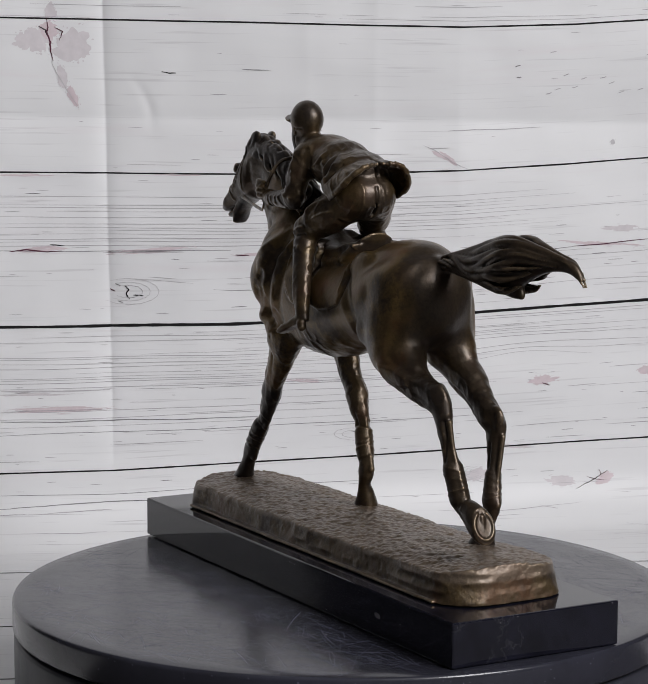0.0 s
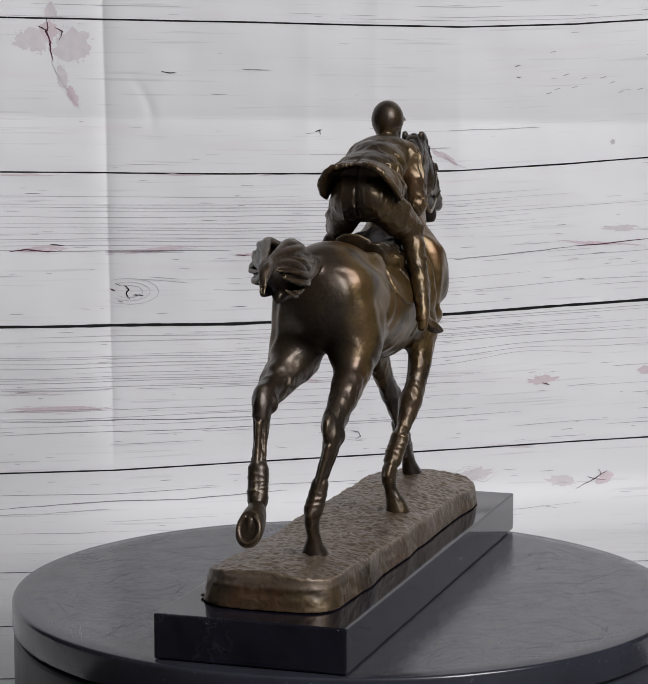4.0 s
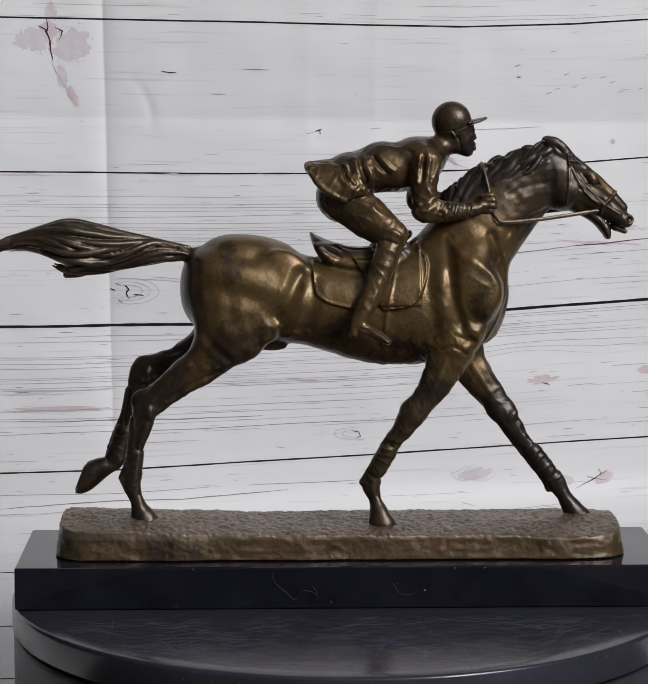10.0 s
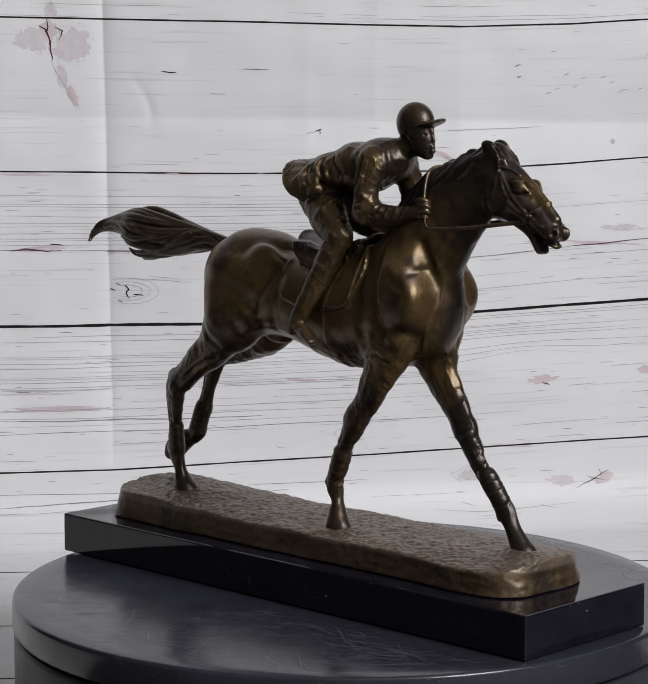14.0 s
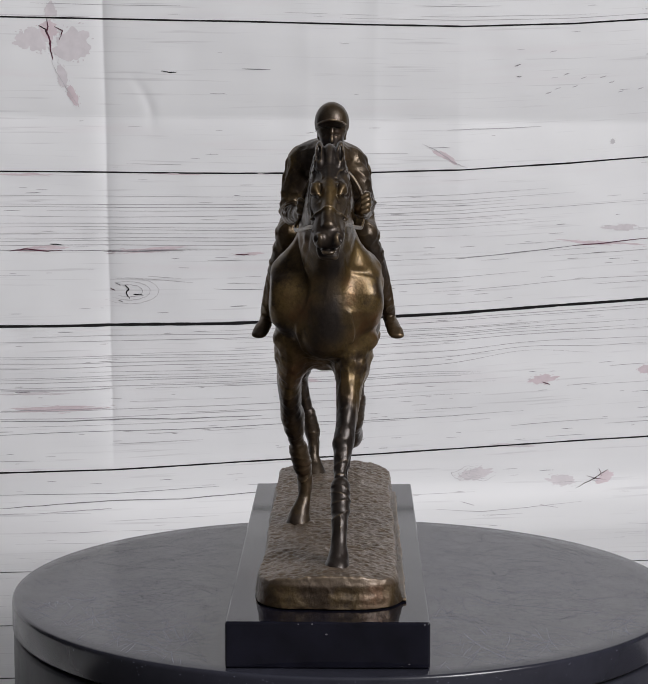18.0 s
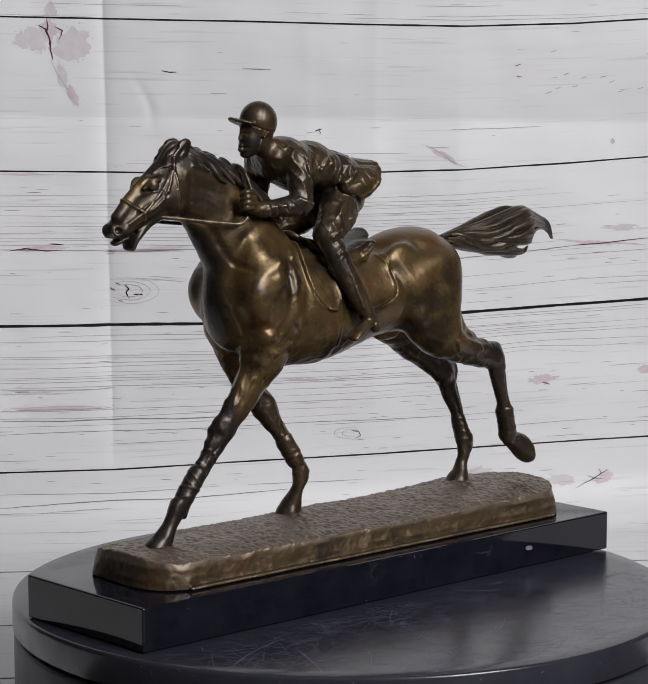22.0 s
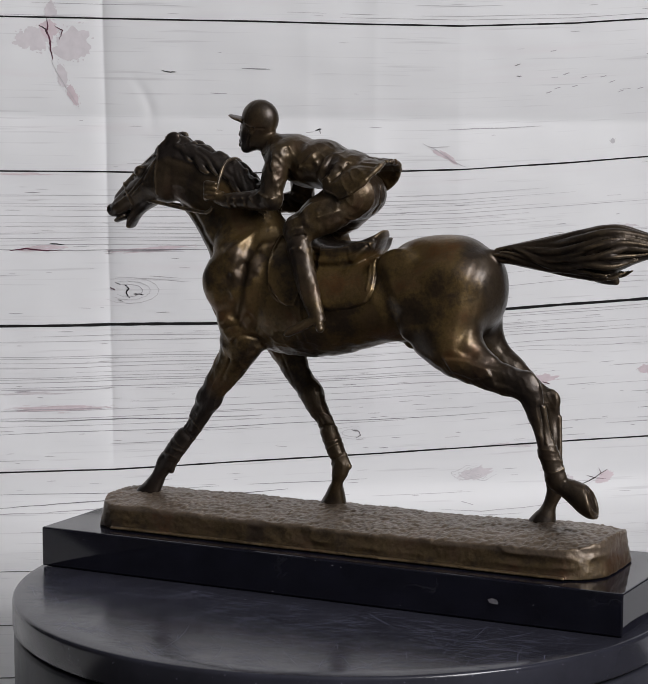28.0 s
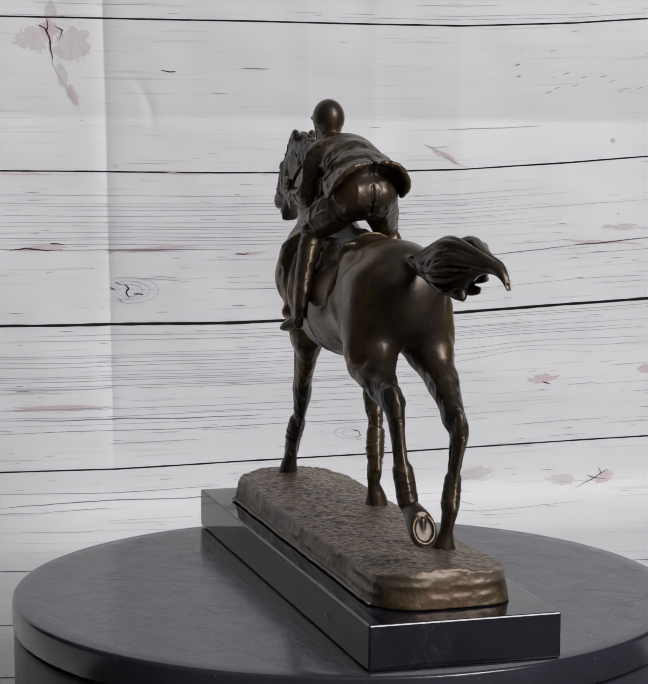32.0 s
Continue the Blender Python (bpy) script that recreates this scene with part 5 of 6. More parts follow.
# peak, nose, lips, chin and ears
rider.limb([(75.0, -8, 291.7, 1.9, 5), (82.4, -8, 293.6, 1.3, 5.2), (86.2, -8, 294.9, 0.8, 4)], 0.5)
rider.limb([(76.6, -8, 288.5, 2.4, 0.8), (78.4, -8, 285.0, 1.6, 0.7), (79.4, -8, 282.8, 1.2, 0.9)], 1.2)
rider.limb([(78.3, -8, 278.9, 1.6, 1.3), (78.6, -8, 276.2, 1.6, 1.2)], 0.8)
rider.ball((75.1, -8, 273.3), (3.0, 3.2, 2.2), 0, 1)
rider.dent((76.9, -13, 285.7), (1.3, 1.3, 1.1), 0, 0.6)
rider.dent((77.5, -3, 285.4), (1.3, 1.3, 1.1), 0, 0.6)
rider.ball((66.0, -15.8, 285.5), (1.9, 1.1, 2.7), -20, 0.6)
rider.ball((66.9, -0.2, 285.1), (1.9, 1.1, 2.7), -20, 0.6)
# the coat's skirts, slit at the back and flaring to a thin hem
rider.limb([(-0.6, -14, 266.4, 3.0, 0.9), (-11.1, -14.2, 267.4, 2.2, 0.9), (-21.5, -14.3, 267.2, 1.3, 0.9)], 1.4)
rider.limb([(-0.6, -16, 265.9, 3.0, 0.9), (-11.3, -16.5, 267.3, 2.2, 0.9), (-22.3, -16.7, 267.0, 1.3, 0.9)], 1.4)
rider.limb([(-0.6, -18, 265.7, 3.0, 0.9), (-11.9, -18.7, 267.1, 2.2, 0.9), (-22.8, -19, 267.1, 1.3, 0.9)], 1.4)
rider.limb([(-0.7, -19.9, 265.0, 3.0, 0.9), (-11.8, -20.8, 266.6, 2.2, 0.9), (-23.0, -21.2, 266.6, 1.3, 0.9)], 1.4)
rider.limb([(-0.7, -21.8, 264.0, 3.0, 0.9), (-12.1, -22.9, 265.9, 2.2, 0.9), (-23.5, -23.3, 266.5, 1.3, 0.9)], 1.4)
rider.limb([(-0.7, -23.6, 263.3, 3.0, 0.9), (-12.4, -25, 265.5, 2.2, 0.9), (-23.8, -25.5, 266.0, 1.3, 0.9)], 1.4)
rider.limb([(-0.1, -25.2, 262.3, 3.0, 0.9), (-11.8, -26.8, 264.0, 2.2, 0.9), (-23.2, -27.3, 264.5, 1.3, 0.9)], 1.4)
rider.limb([(0.1, -26.8, 261.1, 3.0, 0.9), (-11.3, -28.6, 262.7, 2.2, 0.9), (-22.7, -29.2, 262.7, 1.3, 0.9)], 1.4)
rider.limb([(0.6, -28.4, 260.1, 3.0, 0.9), (-10.7, -30.4, 261.5, 2.2, 0.9), (-22.1, -31, 261.2, 1.3, 0.9)], 1.4)
rider.limb([(1.2, -29.5, 259.1, 3.0, 0.9), (-9.7, -31.7, 260.0, 2.2, 0.9), (-20.5, -32.3, 259.2, 1.3, 0.9)], 1.4)
rider.limb([(2.0, -30.7, 258.4, 3.0, 0.9), (-8.6, -33, 258.4, 2.2, 0.9), (-18.9, -33.7, 256.9, 1.3, 0.9)], 1.4)
rider.limb([(2.5, -31.8, 257.4, 3.0, 0.9), (-7.6, -34.2, 256.9, 2.2, 0.9), (-17.3, -35, 254.8, 1.3, 0.9)], 1.4)
rider.limb([(3.3, -32.2, 256.3, 3.0, 0.9), (-6.0, -34.7, 255.6, 2.2, 0.9), (-15.2, -35.5, 253.0, 1.3, 0.9)], 1.4)
rider.limb([(4.3, -32.7, 255.3, 3.0, 0.9), (-4.4, -35.2, 254.3, 2.2, 0.9), (-12.8, -36, 251.5, 1.3, 0.9)], 1.4)
rider.limb([(5.1, -33.1, 254.3, 3.0, 0.9), (-2.8, -35.7, 253.1, 2.2, 0.9), (-10.7, -36.5, 249.7, 1.3, 0.9)], 1.4)
rider.limb([(6.5, -32.9, 253.5, 3.0, 0.9), (-0.7, -35.5, 252.0, 2.2, 0.9), (-7.8, -36.3, 248.3, 1.3, 0.9)], 1.4)
rider.limb([(7.5, -32.8, 252.4, 3.0, 0.9), (1.4, -35.4, 250.9, 2.2, 0.9), (-4.9, -36.2, 247.0, 1.3, 0.9)], 1.4)
rider.limb([(8.8, -32.7, 251.6, 3.0, 0.9), (3.5, -35.2, 249.9, 2.2, 0.9), (-2.0, -36, 245.7, 1.3, 0.9)], 1.4)
rider.limb([(-0.6, -10, 266.2, 3.0, 0.9), (-11.1, -9.8, 267.3, 2.2, 0.9), (-21.6, -9.7, 267.0, 1.3, 0.9)], 1.4)
rider.limb([(-0.6, -8, 265.6, 3.0, 0.9), (-11.4, -7.5, 266.9, 2.2, 0.9), (-22.4, -7.3, 266.6, 1.3, 0.9)], 1.4)
rider.limb([(-0.6, -6, 265.3, 3.0, 0.9), (-11.9, -5.3, 266.5, 2.2, 0.9), (-23.0, -5, 266.5, 1.3, 0.9)], 1.4)
rider.limb([(-0.6, -4.1, 264.4, 3.0, 0.9), (-11.9, -3.2, 265.9, 2.2, 0.9), (-23.3, -2.8, 265.9, 1.3, 0.9)], 1.4)
rider.limb([(-0.6, -2.2, 263.2, 3.0, 0.9), (-12.2, -1.1, 265.0, 2.2, 0.9), (-23.8, -0.7, 265.5, 1.3, 0.9)], 1.4)
rider.limb([(-0.6, -0.4, 262.3, 3.0, 0.9), (-12.5, 1, 264.4, 2.2, 0.9), (-24.1, 1.5, 264.9, 1.3, 0.9)], 1.4)
rider.limb([(-0.0, 1.2, 261.2, 3.0, 0.9), (-11.9, 2.8, 262.7, 2.2, 0.9), (-23.6, 3.3, 263.2, 1.3, 0.9)], 1.4)
rider.limb([(0.3, 2.8, 259.8, 3.0, 0.9), (-11.3, 4.6, 262.6, 2.2, 0.9), (-22.7, 5.2, 262.6, 1.3, 0.9)], 1.4)
rider.limb([(0.8, 4.4, 258.6, 3.0, 0.9), (-10.7, 6.4, 261.4, 2.2, 0.9), (-22.1, 7, 261.1, 1.3, 0.9)], 1.4)
rider.limb([(1.2, 5.5, 259.0, 3.0, 0.9), (-9.7, 7.7, 259.9, 2.2, 0.9), (-20.5, 8.3, 259.1, 1.3, 0.9)], 1.4)
rider.limb([(2.0, 6.7, 258.3, 3.0, 0.9), (-8.6, 9, 258.4, 2.2, 0.9), (-18.9, 9.7, 256.8, 1.3, 0.9)], 1.4)
rider.limb([(2.5, 7.8, 257.3, 3.0, 0.9), (-7.6, 10.2, 256.8, 2.2, 0.9), (-17.3, 11, 254.7, 1.3, 0.9)], 1.4)
rider.limb([(3.3, 8.2, 256.2, 3.0, 0.9), (-6.0, 10.7, 255.5, 2.2, 0.9), (-15.2, 11.5, 252.9, 1.3, 0.9)], 1.4)
rider.limb([(4.4, 8.7, 255.2, 3.0, 0.9), (-4.4, 11.2, 254.2, 2.2, 0.9), (-12.8, 12, 251.4, 1.3, 0.9)], 1.4)
rider.limb([(5.1, 9.1, 254.2, 3.0, 0.9), (-2.8, 11.7, 253.0, 2.2, 0.9), (-10.7, 12.5, 249.6, 1.3, 0.9)], 1.4)
rider.limb([(6.5, 8.9, 253.4, 3.0, 0.9), (-0.7, 11.5, 251.9, 2.2, 0.9), (-7.8, 12.3, 248.2, 1.3, 0.9)], 1.4)
rider.limb([(7.5, 8.8, 252.3, 3.0, 0.9), (1.4, 11.4, 250.8, 2.2, 0.9), (-4.9, 12.2, 246.9, 1.3, 0.9)], 1.4)
rider.limb([(8.9, 8.7, 251.5, 3.0, 0.9), (3.6, 11.2, 249.8, 2.2, 0.9), (-2.0, 12, 245.6, 1.3, 0.9)], 1.4)
rider.cut([(-17.8, -12, 252.6, 0.8, 1), (-18.8, -12, 245.4, 1.1, 1), (-12.6, -12, 236.0, 1.1, 1)], 1.5)
rider.limb([(-22.8, -19, 267.1, 1.5, 1), (-23.8, -25.5, 266.0, 1.5, 1), (-22.1, -31, 261.2, 1.5, 1), (-17.3, -35, 254.8, 1.5, 1), (-10.7, -36.5, 249.7, 1.5, 1), (-2.0, -36, 245.7, 1.5, 1)], 1.2)
rider.limb([(-23.0, -5, 266.5, 1.5, 1), (-24.1, 1.5, 264.9, 1.5, 1), (-22.1, 7, 261.1, 1.5, 1), (-17.3, 11, 254.7, 1.5, 1), (-10.7, 12.5, 249.6, 1.5, 1), (-2.0, 12, 245.6, 1.5, 1)], 1.2)
rider.limb([(82.3, -25.5, 247.7, 1.6, 1), (88.1, -26, 248.2, 1.9, 1), (89.9, -23, 246.5, 1.3, 1)], 0.5)
rider.limb([(82.8, -26, 244.8, 1.6, 1), (88.9, -26.5, 245.3, 1.9, 1), (90.8, -23, 243.6, 1.3, 1)], 0.5)
rider.limb([(82.9, -26, 241.6, 1.6, 1), (88.9, -26.5, 242.2, 1.9, 1), (90.8, -23, 240.4, 1.3, 1)], 0.5)
rider.limb([(82.4, -25.5, 238.6, 1.6, 1), (87.7, -26, 238.9, 1.6, 1), (89.5, -23, 237.4, 1.3, 1)], 0.5)
rider.limb([(85.8, 12.5, 251.6, 1.6, 1), (92.2, 13, 252.2, 1.9, 1), (93.9, 10, 250.4, 1.3, 1)], 0.5)
rider.limb([(85.8, 13, 248.7, 1.6, 1), (92.2, 13.5, 249.3, 1.9, 1), (93.9, 10, 247.5, 1.3, 1)], 0.5)
rider.limb([(85.8, 13, 245.7, 1.6, 1), (92.2, 13.5, 246.3, 1.9, 1), (93.9, 10, 244.5, 1.3, 1)], 0.5)
rider.limb([(85.8, 12.5, 242.8, 1.6, 1), (92.2, 13, 243.3, 1.9, 1), (93.9, 10, 241.6, 1.3, 1)], 0.5)
# coat folds on the back, at the waist, shoulder and sleeve
rider.fold([(9.7, 274.0), (11.8, 266.7), (15.0, 258.8), (14.0, 253.1)], -1, 1.7, 1.22)
rider.fold([(5.0, 271.9), (5.8, 264.0), (9.8, 256.2), (8.5, 250.9)], -1, 1.7, 1.22)
rider.fold([(-0.8, 268.7), (0.6, 261.4), (5.1, 254.9)], -1, 1.5, 1.08)
rider.fold([(-6.0, 267.2), (-3.4, 260.1), (1.9, 253.6), (7.2, 250.9)], -1, 1.5, 1.22)
rider.fold([(7.6, 271.9), (9.2, 263.5), (13.0, 254.9)], -1, 1.5, -1.22)
rider.fold([(-3.4, 267.2), (-1.3, 260.1), (3.5, 253.6)], -1, 1.2, -1.08)
rider.fold([(12.4, 272.4), (17.6, 265.4), (22.9, 260.2)], -1, 1.5, 1.08)
rider.fold([(18.1, 274.5), (24.2, 266.7), (29.5, 262.8)], -1, 1.5, 0.94)
rider.fold([(15.5, 272.4), (20.8, 265.4), (26.1, 260.9)], -1, 1.5, -1.08)
rider.fold([(39.9, 275.9), (36.5, 265.4), (36.1, 254.9)], -1, 1.9, -1.35)
rider.fold([(43.8, 274.6), (42.6, 264.1), (41.8, 254.9)], -1, 1.5, 1.22)
rider.fold([(50.4, 272.0), (48.6, 262.8), (47.9, 253.6), (51.9, 248.4)], -1, 1.5, 1.22)
rider.fold([(47.0, 274.6), (45.5, 262.8), (44.5, 253.6)], -1, 1.2, -1.22)
rider.fold([(41.4, 243.1), (48.0, 244.5), (53.2, 248.4)], -1, 1.2, 1.22)
rider.fold([(43.5, 239.2), (50.6, 241.0), (56.6, 246.3)], -1, 1.2, 1.08)
rider.fold([(50.7, 236.6), (55.9, 240.5), (58.5, 245.3)], -1, 1.2, 1.08)
rider.fold([(57.3, 235.3), (60.4, 240.0), (61.9, 244.5)], -1, 1.2, 1.08)
rider.fold([(63.8, 235.3), (65.6, 240.0), (66.4, 243.7)], -1, 1.0, 0.94)
rider.fold([(69.1, 236.1), (70.4, 240.0), (70.8, 244.2)], -1, 1.0, 0.94)
rider.fold([(74.3, 236.6), (75.6, 240.6), (76.1, 244.8)], -1, 1.0, 1.08)
rider.fold([(54.6, 237.9), (58.2, 242.6), (59.8, 245.3)], -1, 1.2, -1.08)
# breeches
rider.fold([(1.9, 245.1), (12.5, 243.1), (20.4, 237.8)], -1, 1.5, 0.56)
rider.fold([(-0.7, 237.8), (9.9, 235.2), (17.8, 231.2)], -1, 1.5, 0.56)
rider.fold([(20.4, 228.6), (27.0, 227.8), (32.3, 224.7)], -1, 1.2, 0.65)
rider.fold([(18.4, 222.5), (24.4, 221.5), (29.7, 219.4)], -1, 1.2, -0.65)
rider.fold([(20.0, 216.7), (25.2, 216.2), (28.4, 214.1)], -1, 1.2, 0.56)
rider.fold([(17.4, 208.8), (21.9, 207.7), (25.3, 205.6)], -1, 1.2, 0.49)
rider.fold([(23.2, 211.4), (18.5, 195.5), (12.2, 178.2)], -1, 1.2, 0.41)
rider.fold([(2.2, 171.0), (7.5, 169.4), (13.3, 168.9)], -1, 1.0, -0.56)
# the other side
rider.fold([(9.7, 274.0), (11.8, 266.7), (15.0, 258.8), (14.0, 253.1)], 1, 1.7, 1.22)
rider.fold([(1.9, 271.9), (4.0, 264.0), (9.3, 257.5), (15.1, 253.6)], 1, 1.7, 1.22)
rider.fold([(7.6, 271.9), (9.2, 263.5), (13.0, 254.9)], 1, 1.5, -1.22)
rider.fold([(-3.4, 267.2), (-0.7, 260.1), (5.9, 254.1)], 1, 1.2, -1.08)
rider.fold([(16.3, 268.8), (22.9, 263.6), (29.4, 264.6)], 1, 1.5, 1.08)
rider.fold([(18.1, 274.5), (24.2, 266.7), (29.5, 262.8)], 1, 1.5, 0.94)
rider.fold([(38.6, 275.9), (37.3, 265.4), (37.4, 254.9)], 1, 1.9, -1.35)
rider.fold([(45.1, 274.6), (43.9, 264.1), (42.6, 253.6)], 1, 1.5, 1.22)
rider.fold([(41.4, 243.7), (48.0, 245.2), (54.0, 248.4)], 1, 1.2, 1.22)
rider.fold([(50.7, 236.6), (55.9, 240.5), (59.3, 245.3)], 1, 1.2, 1.08)
rider.fold([(59.9, 235.3), (63.0, 240.0), (64.5, 244.5)], 1, 1.2, 1.08)
rider.fold([(69.1, 236.1), (70.4, 240.0), (70.8, 244.2)], 1, 1.0, 0.94)
rider.fold([(74.3, 236.6), (75.6, 240.6), (76.1, 244.8)], 1, 1.0, 1.08)
rider.fold([(1.9, 245.1), (15.1, 241.8), (24.4, 233.9)], 1, 1.5, 1.08)
rider.fold([(-2.0, 237.8), (9.9, 233.8), (20.4, 228.6)], 1, 1.5, 0.94)
rider.fold([(19.9, 227.3), (25.7, 226.0), (31.0, 222.6)], 1, 1.2, 1.08)
rider.fold([(18.4, 222.5), (24.4, 221.5), (29.7, 219.4)], 1, 1.2, -1.08)
rider.fold([(19.4, 215.4), (24.7, 214.1), (27.9, 212.0)], 1, 1.2, 0.94)
rider.fold([(23.2, 211.4), (18.5, 195.5), (12.2, 178.2)], 1, 1.2, 0.68)
# cap seams, brow and eyes
rider.emboss([(58.2, 286.9), (67.6, 288.0), (76.4, 291.8)], 0, 0.7, -0.54)
rider.emboss([(64.8, 304.8), (68.8, 297.1), (70.2, 289.6)], 0, 0.9, -0.15)
rider.emboss([(75.9, 286.2), (78.6, 286.2), (80.2, 285.7)], 0, 1.0, -0.6)
rider.emboss([(76.5, 277.4), (78.7, 277.7), (80.3, 277.7)], 0, 0.7, -0.68)
rider.emboss([(64.9, 287.5), (69.0, 281.6), (70.4, 275.0)], 0, 1.0, -0.68)

ground = Clay((-190, -58, 25), (182, 40, 54), 0.7)


def model_ground(c):
    sl, x, y, z = c.window((-999, -999, -999), (999, 999, 999))
    chisel = lattice_noise(x / 16, y / 16, z / 6, 12)
    wob = 1.4 * lattice_noise(x / 26, y / 26, z / 30, 3) + (0.6 + 0.6 * np.clip((y + 8) / 20, 0, 1)) * np.abs(chisel) + 0.3 * lattice_noise(x / 7, y / 7, z / 4, 4) + 0.2 * lattice_noise(x / 2.6, y / 2.6, z / 2.2, 10)
    dome = 1 - np.clip(np.abs(y + 8.3) / 41, 0, 1) ** 2
    top = 40.6 + 4.2 * dome + 3.2 * np.clip((-x - 50) / 120, 0, 1) + 1.0 * lattice_noise(x / 45, y / 45, z * 0, 8)
    hx, hy, r = 175.2, 39.2, 24.0
    flare = (40 - z) * 0.16
    ax, ay = np.abs(x + 3.8) - (hx + flare - r), np.abs(y + 8.3) - (hy + flare - r)
    side = np.sqrt(np.maximum(ax, 0) ** 2 + np.maximum(ay, 0) ** 2) + np.minimum(np.maximum(ax, ay), 0) - r + wob
    rough = 0.5 * lattice_noise(x / 2.6, y / 3.4, z * 0, 5) + 0.5 * lattice_noise(x / 1.7, y / 2.2, z * 0, 6) + 0.4 * lattice_noise(x / 12, y / 9, z * 0, 9)
    for px, py, tall in ((21.5, -28.0, 1.8), (149.0, -3.8, 1.8), (-123.0, -21.3, 2.2)):
        rough = rough + tall * np.exp(-((x - px) ** 2 + (y - py) ** 2) / 130)
    up = z - top - rough
    k = 1.1
    h = np.clip(0.5 - 0.5 * (up - side) / k, 0, 1)
    d = up + (side - up) * h + k * h * (1 - h)
    lip = np.maximum(np.maximum(np.abs(x + 3.8) - 157, np.abs(y - 15) - 20.5 + 0.5 * lattice_noise(x / 8, y / 8, z * 0, 14)), z - 28.5)
    c.f[sl] = np.maximum(np.minimum(d, lip), 26.9 - z)


model_ground(ground)


def wrap_legs(c):
    """Tendons behind the cannon bones, knee caps, the bandages with their crisp upper edge and windings."""
    tendons = ([(33.5, -31, 108, 2.0, 1), (25.0, -29.5, 99.0, 1.7, 1), (14.6, -26.5, 79.5, 1.8, 1), (9.8, -25.2, 70.5, 2.2, 1)],
               [(100.0, -0.8, 101, 2.0, 1), (107.0, -2, 91.0, 1.7, 1), (124.4, -2, 69.5, 1.8, 1), (129.0, -2.2, 61.5, 2.2, 1)],
               [(-131.5, -31, 112, 1.8, 1), (-133.6, -27.4, 96, 1.6, 1), (-135.0, -25, 85, 1.6, 1), (-139.0, -22.8, 73.5, 2.2, 1)],
               [(-136.6, 9, 124, 1.8, 1), (-139.8, 8.6, 109, 1.6, 1), (-145.0, 8, 96, 1.8, 1), (-148.8, 7, 84, 2.0, 1)])
    for rows in tendons:
        c.limb(rows, 0.9)
    for x, y, z, turn in ((41.5, -33.5, 112.5, -30), (104.2, -2.5, 108.0, 35), (-121.4, -33.5, 117.0, 0), (-124.0, 6.0, 134.0, 0)):
        c.ball((x, y, z), (4.2, 4.6, 6.0), turn, 1.2)
    for side in (-3.6, 3.6):
        c.limb([(46.5, -33 + side, 122, 1.3, 1), (54.5, -33.5 + side * 1.5, 136, 1.8, 1), (60.0, -33 + side * 1.8, 150, 1.2, 1)], 1.0)
        c.limb([(95.5, 0.8 + side, 117, 1.3, 1), (87.0, 2 + side * 1.4, 129, 1.8, 1), (77.0, 3 + side * 1.8, 146, 1.2, 1)], 1.0)
        c.cut([(50.5, -33 + side * 1.9, 121, 0.5, 1), (58.5, -33.5 + side * 2.3, 138, 0.9, 1), (63.0, -33 + side * 2.4, 150, 0.5, 1)], 1.0)
        c.cut([(90.8, 1.0 + side * 1.7, 114, 0.5, 1), (82.0, 2 + side * 2.1, 130, 0.9, 1), (74.0, 3 + side * 2.3, 146, 0.5, 1)], 1.0)
    cuffs = ([(25.6, -28.5, 91.4, 5.9, 1), (18.8, -26.1, 78.6, 5.7, 1)], [(118.5, -2, 85.4, 5.9, 0.95), (128.4, -2, 72.8, 5.7, 0.95)],
             [(-129.8, -25.8, 89.6, 4.9, 1), (-131.6, -24.0, 80.4, 5.6, 0.95), (-133.2, -22.8, 75.0, 6.9, 0.76)],
             [(-139.4, 8, 97.5, 6.3, 0.95), (-142.8, 7.1, 87.2, 5.9, 1), (-144.4, 6.6, 81.4, 6.8, 0.86)])
    for rows in cuffs:
        c.limb(rows, 0.15)
    c.rings((-130.0, -25.6, 88.5), (-132.4, -23.4, 77.2), 9, 4, 0.9, 0.3)
    c.rings((-139.4, 8.0, 96.5), (-143.9, 6.8, 83.0), 9, 5, 0.9, 0.35)
    c.rings((30.0, -30.0, 99.0), (16.6, -25.5, 74.4), 8, 6, 1.1, 0.42)
    c.rings((111.6, -2.0, 93.4), (130.0, -2.0, 71.0), 8, 6, 1.1, 0.42)


def shoe_sole(c):
    """The upturned hoof: a flat sole with a raised shoe round it and the frog in the middle."""
    p, n, e = np.array((-166.2, 4.4, 69.0)), np.array((-0.93, 0.0, 0.37)), np.array((-0.37, 0.0, -0.93))
    c.flatten(p, n, 14)
    at = lambda a, r, s: tuple(p - 0.2 * n + np.array((0, 1, 0)) * r * math.sin(a) + e * s * math.cos(a))
    ring = [(*at(math.radians(a), 6.2, 8.0), 1.2, 1.0) for a in range(-150, 151, 25)]
    c.limb(ring, 0.3)
    c.limb([(*(p - e * 5.5 - n * 0.6), 1.8, 1.2), (*(p + e * 2.5 - n * 0.8), 0.8, 1.0)], 0.3)


